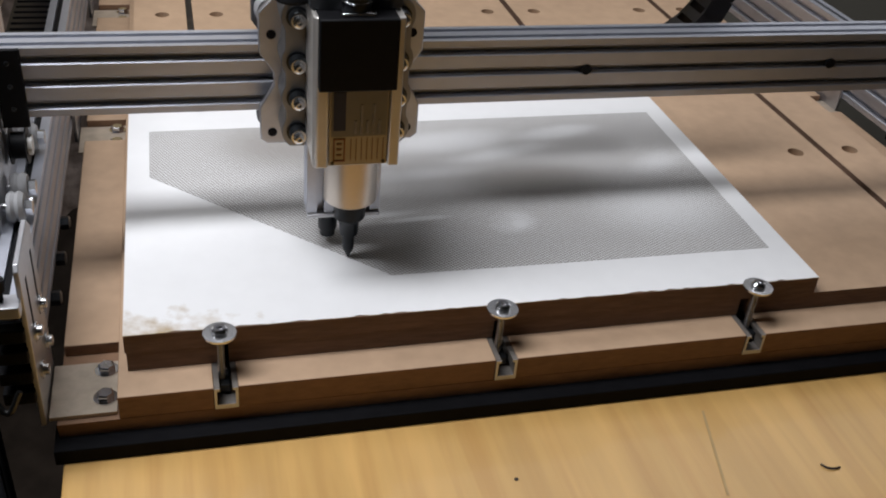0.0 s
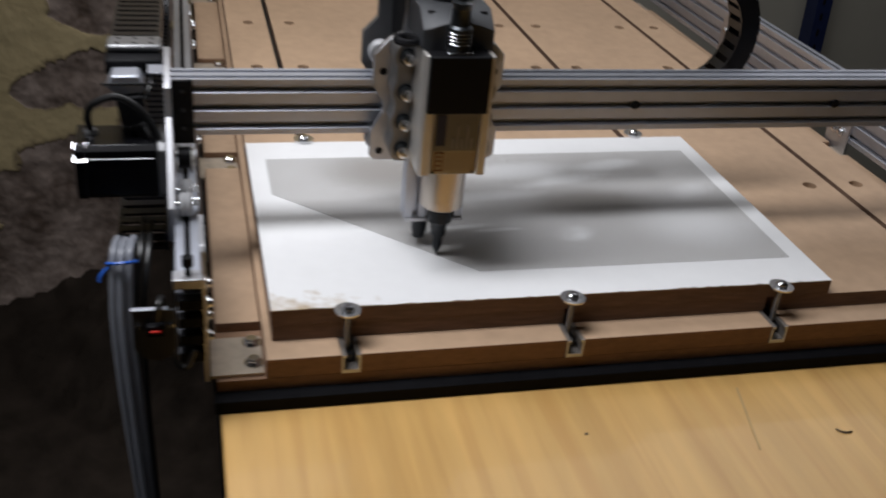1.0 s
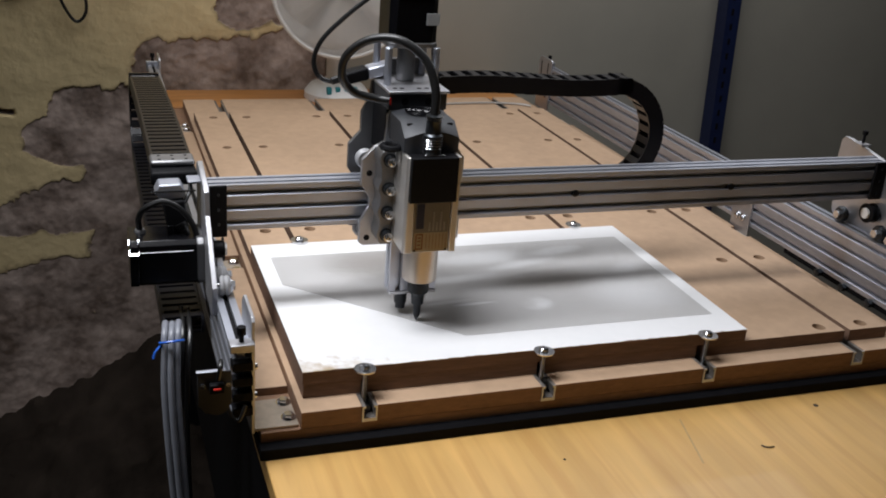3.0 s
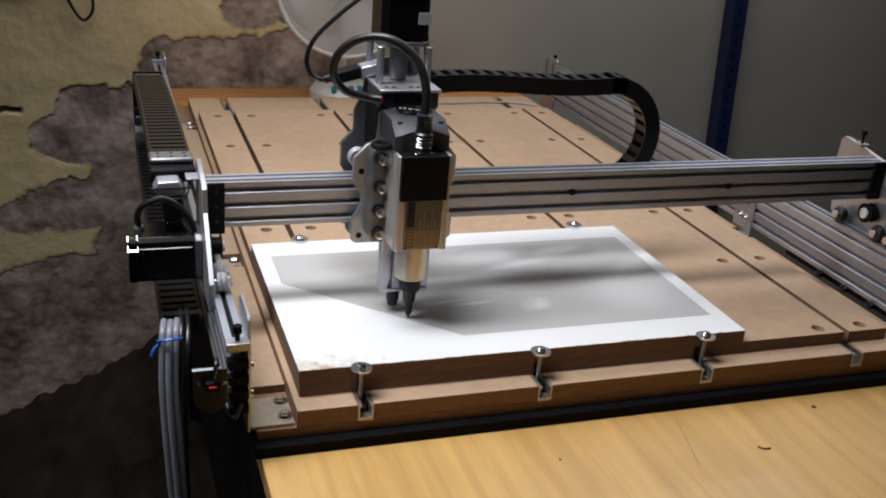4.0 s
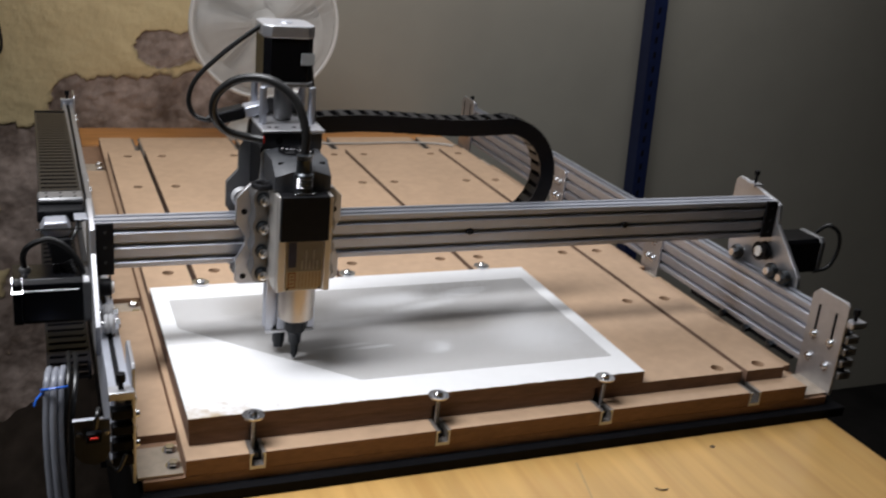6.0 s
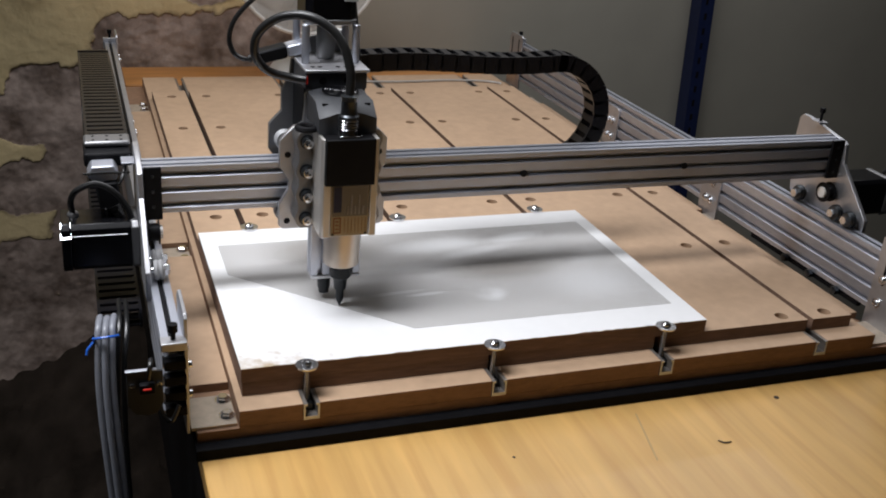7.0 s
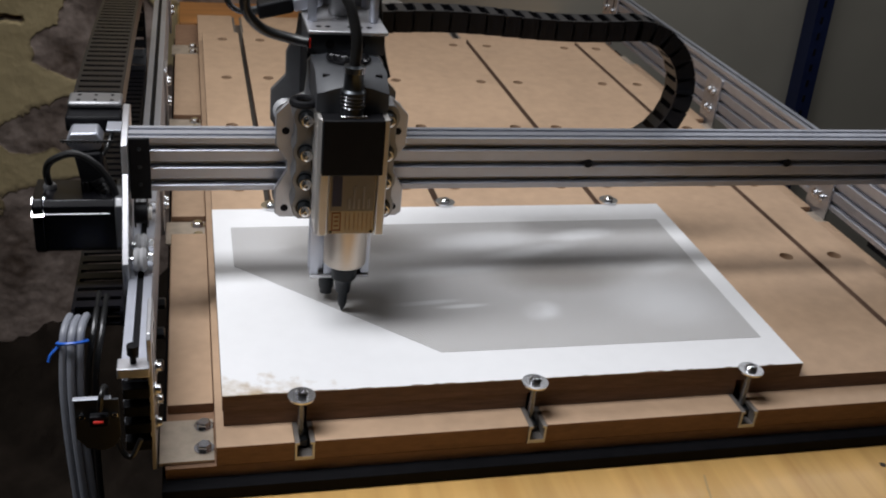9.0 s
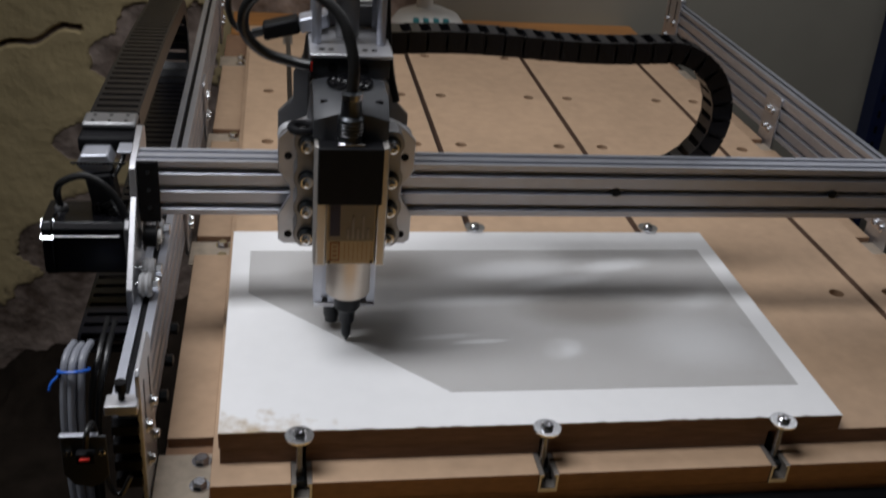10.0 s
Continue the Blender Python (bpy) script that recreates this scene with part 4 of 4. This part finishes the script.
    part("foot_plate", box(CX - 0.0285, CX + 0.0285, 0.146, 0.171, 0.1045, 0.1077), ALU_PLATE, c, bevel=0.0008)
    tp = part("top_plate", box(CX - 0.0345, CX + 0.0365, 0.1700, 0.258, 0.3368, 0.3400), ALU_PLATE, c, "bright top plate", 0.0008)
    part("bridge_block", box(CX - 0.034, CX + 0.034, 0.172, 0.235, 0.3183, 0.3366), COWL, c, bevel=0.001)
    for x in (-0.015, 0.012):
        part("hole", lathe((CX + x, 0.1719, 0.328), (0, -1, 0), [(0, 0.004), (0.0003, 0.004)], 14), DARKCAB, tp)
    for x in (-0.028, 0.028):
        for y in (0.202, 0.250):
            part("standoff", cyl((CX + x, y, 0.3402), (CX + x, y, 0.3820), 0.0042, 14), ALU, c)
    part("coupling", cyl((CX, 0.226, 0.3402), (CX, 0.226, 0.3815), 0.0105, 20), ALU_DULL, c)
    x0, x1, y0, y1, ch = CX - 0.030, CX + 0.0285, 0.196, 0.254, 0.0085
    def sq(i):
        return [(x0 + ch, y0 + i), (x1 - ch, y0 + i), (x1 - i, y0 + ch), (x1 - i, y1 - ch), (x1 - ch, y1 - i), (x0 + ch, y1 - i), (x0 + i, y1 - ch), (x0 + i, y0 + ch)]
    mo = part("lifting_motor", prism(sq(0.0012), "z", 0.3880, 0.4368), BLACK_GLOSS, c, "black square stepper motor", 0.0005)
    part("end_cap", prism(sq(0), "z", 0.4370, 0.4505), ALU_PLATE, mo, bevel=0.0012)
    part("end_cap", prism(sq(0), "z", 0.3822, 0.3878), ALU_DULL, mo, bevel=0.001)
    part("cap_dimple", lathe((CX, 0.225, 0.4505), (0, 0, 1), [(0, 0.008), (0.0008, 0.0075)], 20), ALU, mo)
    part("paper_label", box(CX + 0.012, CX + 0.0272, 0.1957, 0.1966, 0.408, 0.421), PAPERLABEL, mo)
    # motor lead to the plug, and the plug
    part("motor_lead", tube([(CX - 0.029, 0.222, 0.446), (0.062, 0.225, 0.432), (0.038, 0.230, 0.411), (0.013, 0.235, 0.384), (0.005, 0.240, 0.360), (0.010, 0.240, 0.342), (0.024, 0.240, 0.335), (0.040, 0.240, 0.339)], 0.0028, 8), RUBBER, c)
    pg = part("plug", prism([(0.036, 0.331), (0.068, 0.339), (0.066, 0.353), (0.034, 0.345)], "y", 0.229, 0.250), BLACK, c, bevel=0.0025)
    part("plug_shell", prism([(0.068, 0.3395), (0.094, 0.346), (0.092, 0.3585), (0.066, 0.352)], "y", 0.228, 0.251), ALU, pg, "bright metal connector shell", 0.002)
    part("strain_relief", tube([(0.040, 0.24, 0.339), (0.026, 0.24, 0.335)], 0.0045, 8), RUBBER, pg)
    part("side_lead", tube([(CX + 0.030, 0.235, 0.415), (CX + 0.034, 0.235, 0.39), (CX + 0.036, 0.225, 0.35), (CX + 0.040, 0.215, 0.31), (CX + 0.046, 0.21, 0.285)], 0.0034, 8), RUBBER, c)
    part("red_sleeve", cyl((CX - 0.033, 0.1695, 0.3335), (CX - 0.033, 0.1680, 0.3255), 0.0010, 10), RED, c)
    for x in (-0.024, -0.016, 0.004, 0.013, 0.021):
        part("hole", lathe((CX + x, 0.184, 0.3401), (0, 0, 1), [(0, 0.0026), (0.0003, 0.0026)], 12), DARKCAB, tp)
    # metal sockets behind the standoffs, one with a red latch
    so = part("socket_hood", prism([(CX - 0.022, 0.3404), (CX + 0.030, 0.3404), (CX + 0.033, 0.352), (CX + 0.024, 0.361), (CX - 0.010, 0.359), (CX - 0.022, 0.350)], "y", 0.2525, 0.2575), ALU_DULL, c, "bright metal socket hood", 0.001)
    part("socket_body", box(CX + 0.008, CX + 0.034, 0.2580, 0.272, 0.350, 0.364), FANWHITE, so, "pale socket body", 0.0015)
    part("latch", box(CX + 0.003, CX + 0.0078, 0.2562, 0.272, 0.350, 0.362), RED, so, "red latch", 0.001)
    # Short dark cylinder below the foot plate, beside the collet.
    part("dark_stub", lathe((CX - 0.011, 0.157, 0.1043), (0, 0, -1), [(0, 0.0075), (0.014, 0.0075), (0.017, 0.006), (0.021, 0.006)], 18), BLACK_STEEL, c, "dark turned stub under the foot plate")
    part("end_cap_ring", ring_torus((CX - 0.041, 0.130, 0.2895), (0, 0, 1), 0.0095, 0.0035, 26, 8), BLACK, c)
    part("ring_arm", box(CX - 0.042, CX - 0.012, 0.137, 0.141, 0.287, 0.290), BLACK, c)
    return c


SX, SY = 0.1085, 0.131


def spindle():
    s = thing("milling_spindle", (SX, SY, 0.0766), "square champagne and black electric milling spindle with a cutter", "spindle")
    f, b = 0.095, 0.1475
    out = [(SX - 0.030, f), (SX - 0.021, f), (SX - 0.021, f + 0.003), (SX + 0.0215, f + 0.003), (SX + 0.0215, f), (SX + 0.0295, f), (SX + 0.0295, b), (SX - 0.030, b)]
    out[0:1] = [(SX - 0.0315, f + 0.004), (SX - 0.029, f + 0.0005)]
    part("body", prism(out, "z", 0.177, 0.2870), CHAMP, s, "champagne anodised square body", 0.0012)
    lb = part("rating_plate", box(SX - 0.0195, SX + 0.0205, f + 0.0018, f + 0.0028, 0.1785, 0.2365), PLATE_LABEL, s, "brown printed rating plate")
    # Upper field: print, with a black reflection put into its darker tone.
    part("dark_field", box(SX - 0.0188, SX + 0.0198, f + 0.0012, f + 0.0017, 0.2010, 0.2360), PLATE_DARK, lb, "printed field, darkened for its black reflection")
    part("print", box(SX - 0.0175, SX - 0.009, f + 0.0005, f + 0.0011, 0.206, 0.2345), DARKBLUE, lb)
    for k in range(5):
        part("print", box(SX - 0.003 + k * 0.0042, SX - 0.0012 + k * 0.0042, f + 0.0005, f + 0.0011, 0.203, 0.213 + (k % 2) * 0.012), LABEL_LINE, lb)
    for x0, x1, z0, z1 in ((-0.0172, -0.0088, 0.1815, 0.1826), (-0.0172, -0.0088, 0.1984, 0.1995), (-0.0172, -0.0161, 0.1828, 0.1982), (-0.0099, -0.0088, 0.1828, 0.1982), (-0.0148, -0.0112, 0.1860, 0.1872), (-0.0148, -0.0112, 0.1905, 0.1917), (-0.0148, -0.0112, 0.1945, 0.1957)):
        part("print", box(SX + x0, SX + x1, f + 0.0011, f + 0.0017, z0, z1), ORANGE, lb)
    for k in range(7):
        part("print", box(SX - 0.005 + k * 0.0038, SX - 0.0046 + k * 0.0038, f + 0.0011, f + 0.0017, 0.182, 0.199), ORANGE, lb)
    for x in (-0.0175, 0.0185):
        part("rivet", lathe((SX + x, f + 0.0019, 0.1802), (0, -1, 0), [(0, 0.0014), (0.0012, 0.001)], 10), STEEL_DARK, lb)
    part("terminal_box", box(SX - 0.0285, SX + 0.0245, 0.0895, 0.1475, 0.2375, 0.2880), BLACK, s, "black terminal box", 0.0012)
    # fan cowl: upright front with an arched upper edge, sloping back to a flat crown
    bm = bmesh.new()
    grid = []
    for k in range(13):
        u = -1 + k / 6
        x = SX - 0.00125 + 0.03075 * u
        arch = 0.008 * u * u
        round_ = 0.004 * max(0.0, abs(u) - 0.8) / 0.2
        grid.append([bm.verts.new(p) for p in ((x, 0.1065 + round_, 0.2883), (x, 0.1065 + round_, 0.3120 - arch), (x, 0.1085 + round_, 0.3135 - arch), (x, 0.1290, 0.3222 - arch * 0.55), (x, 0.1680, 0.3222 - arch * 0.55), (x, 0.1680, 0.2883))])
    for p, q in zip(grid, grid[1:]):
        for i in range(6):
            bm.faces.new((p[i], p[(i + 1) % 6], q[(i + 1) % 6], q[i]))
    bm.faces.new(grid[0])
    bm.faces.new(grid[-1])
    cw = part("fan_cowl", bm, COWL, s, "black fan cowl")
    part("grille_well", lathe((SX - 0.001, 0.1485, 0.3223), (0, 0, 1), [(0, 0.0165), (0.0006, 0.0165)], 30), DARKCAB, cw)
    for r in (0.0185, 0.013, 0.008):
        part("grille_ring", ring_torus((SX - 0.001, 0.1485, 0.3232), (0, 0, 1), r, 0.0013, 30, 6), BLACK_GLOSS, cw)
    for k in range(6):
        a = math.pi * k / 6
        d = Vector((math.cos(a), math.sin(a), 0)) * 0.0175
        p = Vector((SX - 0.001, 0.1485, 0.3232))
        part("grille_bar", cyl(p - d, p + d, 0.0008, 6), BLACK_GLOSS, cw)
    for x in (-0.0235, 0.0215):
        part("vent_slot", prism([(SX + x - 0.003, 0.121), (SX + x + 0.003, 0.121), (SX + x + 0.003, 0.1235), (SX + x - 0.003, 0.1235)], "z", 0.3145, 0.3172), DARKCAB, cw)
    # connector
    cn = part("cable_connector", lathe((SX - 0.0025, 0.1050, 0.2892), (0, 0, 1), [(0, 0.0100), (0.006, 0.0100), (0.007, 0.0108), (0.020, 0.0108), (0.022, 0.0088), (0.034, 0.0080), (0.036, 0.0088), (0.041, 0.0088), (0.042, 0.006)], 22), STEEL_DARK, s, "dark metal cable connector")
    part("flange", box(SX - 0.0140, SX + 0.0090, 0.0935, 0.1165, 0.2882, 0.2905), CHROME, cn, bevel=0.0008)
    for z in (0.2965, 0.2995, 0.3025, 0.3055):
        part("knurl", ring_torus((SX - 0.0025, 0.1050, z), (0, 0, 1), 0.0108, 0.0007, 26, 5), CHROME, cn)
    part("collar", lathe((SX - 0.0025, 0.1050, 0.3252), (0, 0, 1), [(0, 0.0090), (0.005, 0.0090)], 22), CHROME, cn)
    part("power_cable", tube([(SX - 0.0025, 0.105, 0.328), (0.1065, 0.108, 0.356), (0.096, 0.118, 0.387), (0.070, 0.132, 0.404), (0.043, 0.150, 0.400), (0.023, 0.162, 0.381), (0.021, 0.170, 0.357), (0.036, 0.178, 0.338), (0.060, 0.176, 0.331), (0.0755, 0.170, 0.3295)], 0.0047, 12), RUBBER, s)
    # nose, collet nut, cutter
    part("nose", lathe((SX + 0.002, SY, 0.1770), (0, 0, -1), [(0, 0.0225), (0.004, 0.0225), (0.004, 0.0200), (0.0445, 0.0200), (0.0460, 0.0185), (0.0462, 0.0125), (0.048, 0.0120)], 36), NOSE, s, "turned champagne nose")
    cl = part("collet_nut", lathe((SX + 0.002, SY, 0.1285), (0, 0, -1), [(-0.003, 0.0085), (0.0015, 0.0085), (0.0015, 0.0122), (0.013, 0.0122), (0.0155, 0.0100), (0.0185, 0.0078), (0.0295, 0.0070)], 12), BLACK_STEEL, s, "dark collet nut")
    part("cutter", lathe((SX + 0.002, SY, 0.0998), (0, 0, -1), [(0, 0.0046), (0.012, 0.0046), (0.015, 0.0043), (0.0231, 0.0004)], 14), BLACK_STEEL, s, "pointed engraving cutter")
    return s


# ---- drag chains ----
def chain_link(name, length, width, height, rung=0.24):
    """One link: two cheeks and two cross bars, along its own x axis."""
    bm = bmesh.new()
    for s in (-1, 1):
        y = s * (width / 2 - 0.0015)
        o = []
        h, r = height / 2, height * 0.35
        for k in range(5):
            a = math.pi / 2 - math.pi * k / 4
            o.append((length / 2 + h * 0.25 * math.cos(a), h * math.sin(a)))
        o += [(-length / 2, -h), (-length / 2, h)]
        prism([(x, z) for x, z in o], "y", y - 0.0015, y + 0.0015, bm)
    for s in (-1, 1):
        z = s * (height / 2 - 0.0012)
        box(-length * rung, length * rung, -width / 2 + 0.003, width / 2 - 0.003, z - 0.0012, z + 0.0012, bm)
    me = bpy.data.meshes.new(name)
    bmesh.ops.recalc_face_normals(bm, faces=bm.faces)
    bm.to_mesh(me)
    bm.free()
    me.materials.append(CHAIN)
    return me


CHAINS = []


def drag_chain(root, mesh, upper, bend, lower, step, key):
    """Links along an upper run, a half-round bend and a lower run, given as functions of arc length."""
    for rate, run in ((1.0, upper), (0.5, bend), (0.0, lower)):
        n = max(1, round(run[1] / step))
        for k in range(n):
            m = run[0]((k + 0.5) * run[1] / n)
            ob = new("chain_link", mesh)
            ob.parent = root
            m = Matrix.Translation(-Vector(root.location)) @ m
            ob.matrix_basis = m
            CHAINS.append((ob, m, rate, key))


def chains():
    x = thing("gantry_drag_chain", (0.35, 0.28, 0.26), "black nylon drag chain behind the gantry beam", "drag chain", "drag chains")
    me = chain_link("chain_link", 0.0185, 0.030, 0.0215)
    zu, zl, yc, xb = 0.3215, 0.1830, 0.282, 0.432
    R = (zu - zl) / 2

    def up(s):
        q = s / 0.282
        return pose(0.150 + s, yc, zu + 0.003 * math.sin(q * math.pi * 2), 0, -1.2 * math.cos(q * math.pi * 2) * 1.0, 0)

    def turn(s):
        a = s / R
        return pose(xb + R * math.sin(a), yc, (zu + zl) / 2 + R * math.cos(a), 0, math.degrees(a), 0)

    def low(s):
        return pose(xb - s, yc, zl, 0, 180, 0)
    drag_chain(x, me, (up, 0.282), (turn, math.pi * R), (low, 0.12), 0.0185, "x")
    y = thing("side_drag_chain", (-0.107, 0.6, 0.15), "black nylon drag chain along the side rail", "drag chain", "drag chains")
    me2 = chain_link("side_chain_link", 0.0175, 0.046, 0.0215, 0.31)
    zu2, zl2, yb = 0.2000, 0.0700, 0.800
    R2 = (zu2 - zl2) / 2
    xc = -0.108

    def up2(s):
        return pose(xc, 0.296 + s, zu2 + 0.025 * (1 - s / 0.504) + 0.005 * math.sin(s / 0.504 * math.pi), 0, 0, 90) @ pose(0, 0, 0, 0, 2.0 - 1.8 * math.cos(s / 0.504 * math.pi), 0)

    def turn2(s):
        a = s / R2
        return pose(xc, yb + R2 * math.sin(a), (zu2 + zl2) / 2 + R2 * math.cos(a), 0, 0, 90) @ pose(0, 0, 0, 0, math.degrees(a), 0)

    def low2(s):
        return pose(xc, yb - s, zl2, 0, 0, 90) @ pose(0, 0, 0, 0, 180, 0)
    drag_chain(y, me2, (up2, 0.504), (turn2, math.pi * R2), (low2, 0.66), 0.0175, "y")


def left_cables():
    c = thing("cable_bundle", (-0.13, 0.10, -0.6), "grey cables tied with a blue strap, hanging beside the rail", "cables")
    for k, (dx, dy) in enumerate(((-0.002, 0), (0.005, -0.003), (0.012, 0))):
        part("cable", tube([(-0.127 + dx, 0.116 + dy, 0.088), (-0.129 + dx, 0.096 + dy, 0.090), (-0.131 + dx, 0.084 + dy, 0.076), (-0.133 + dx, 0.074 + dy, 0.02), (-0.129 + dx, 0.066 + dy, -0.08), (-0.119 + dx * 0.7, 0.06 + dy, -0.25), (-0.110 + dx * 0.5, 0.07 + dy, -0.45)], 0.0036, 10), GREY_CABLE, c)
    for dx, dy in ((0.022, 0.014), (0.029, 0.008)):
        part("cable", tube([(-0.130 + dx, 0.155 + dy, 0.080), (-0.132 + dx, 0.11 + dy, 0.072), (-0.138 + dx, 0.082 + dy, 0.03), (-0.140 + dx, 0.07 + dy, -0.10), (-0.130 + dx, 0.07 + dy, -0.45)], 0.0030, 10), RUBBER, c, "black cable")
    t = part("cable_tie", ring_torus((-0.1250, 0.086, 0.080), (0.05, -0.45, -0.88), 0.0125, 0.0016, 26, 6), BLUE, c, "blue cable tie")
    part("tie_tail", tube([(-0.1365, 0.083, 0.078), (-0.143, 0.079, 0.072), (-0.145, 0.077, 0.066)], 0.0014, 6), BLUE, t)
    # limit switch plate at the near end of the rail
    s = thing("limit_switch", (-0.085, -0.035, 0.075), "bent aluminium plate with a small red-marked switch", "switch")
    part("plate", prism([(-0.111, 0.1095), (-0.0785, 0.1095), (-0.0785, 0.074), (-0.084, 0.064), (-0.092, 0.061), (-0.104, 0.064), (-0.111, 0.074)], "y", -0.041, -0.0385), COWL, s, bevel=0.0005)
    part("lip", box(-0.112, -0.084, -0.0412, -0.0365, 0.1097, 0.1106), ALU, s, bevel=0.0005)
    part("switch_body", box(-0.100, -0.086, -0.048, -0.0412, 0.089, 0.099), BLACK, s, bevel=0.001)
    part("red_sleeve", cyl((-0.097, -0.0495, 0.0950), (-0.0895, -0.0495, 0.0950), 0.0012, 10), RED, s)
    for x in (-0.106, -0.082):
        part("screw", capscrew((x, -0.041, 0.0955), (0, -1, 0), 0.0026, 0.002), ZINC, s)
    part("wire", tube([(-0.092, -0.046, 0.104), (-0.090, -0.048, 0.118), (-0.088, -0.036, 0.118), (-0.086, -0.030, 0.09), (-0.080, -0.036, 0.06), (-0.072, -0.040, 0.052), (-0.064, -0.036, 0.066)], 0.0022, 8), RUBBER, s)
    th = thing("thin_cable", (0.6, 1.225, 0.044), "thin pale cable lying along the far edge of the bed", "cable")
    part("sheath", tube([(0.44, 1.200, 0.047), (0.55, 1.196, 0.047), (0.66, 1.203, 0.047), (0.74, 1.190, 0.047), (0.77, 1.17, 0.047)], 0.0025, 8), CHAMP, th)
    # cable hanging on the wall
    w = thing("wall_cable", (-0.30, 1.47, 0.35), "thin black cable hanging in a loop on the wall", "cable")
    part("loop", tube([(-0.42, 1.484, 0.225), (-0.35, 1.484, 0.226), (-0.305, 1.484, 0.233), (-0.275, 1.484, 0.243), (-0.253, 1.484, 0.272), (-0.243, 1.484, 0.32), (-0.246, 1.484, 0.38)], 0.0036, 8), RUBBER, w)
    part("loop", tube([(-0.252, 1.477, 0.38), (-0.249, 1.477, 0.30), (-0.248, 1.477, 0.256), (-0.241, 1.477, 0.212), (-0.214, 1.477, 0.169), (-0.191, 1.477, 0.192), (-0.195, 1.477, 0.246), (-0.210, 1.477, 0.295), (-0.225, 1.477, 0.38)], 0.0036, 8), RUBBER, w)


room()
heap()
fan()
table()
bed()
workpiece()
first = clamp(SLOTS[0] - 0.002, -0.008)
for x, y in ((SLOTS[1] - 0.002, -0.008), (SLOTS[2] + 0.002, -0.008), (SLOTS[0], 0.357), (SLOTS[1], 0.360), (SLOTS[2] + 0.001, 0.360)):
    copy_thing(first, pose(x, y, 0.044))
rail("left", -0.067, -0.0535, 0)
rail("right", 0.839, 0.8255, 1)
GANTRY = gantry()
CARRIAGE = carriage()
SPINDLE = spindle()
chains()
left_cables()


# ---- movement ----
def motions():
    """The cutter creeps along the slanting edge of the carved field, towards the far left."""
    def shift(t):
        return 0.1697 - 0.00505 * t - 0.000081 * t * t - 0.1111, 0.0771 + 0.00645 * t - 0.000102 * t * t - 0.1314
    times = [0, 1, 2, 3, 4, 5, 6, 7, 8, 9, 10]
    for ob, sides in ((GANTRY, 0), (CARRIAGE, 1), (SPINDLE, 1)):
        at = ORIGIN[ob.name]
        walk(ob, [(t, pose(at.x + sides * shift(t)[0], at.y + shift(t)[1], at.z)) for t in times])
    for hub in ROTOR:
        at = Vector(hub.location)
        walk(hub, [(k * 0.1, pose(at.x, at.y, at.z, 0, (84 * k) % 360, 0)) for k in range(101)])
    for ob, m, rate, key in CHAINS:
        if key == "x":
            walk(ob, [(t, Matrix.Translation((rate * shift(t)[0], shift(t)[1], 0)) @ m) for t in (0, 2.5, 5, 7.5, 10)])
        elif rate:
            walk(ob, [(t, Matrix.Translation((0, rate * shift(t)[1], 0)) @ m) for t in (0, 2.5, 5, 7.5, 10)])


motions()
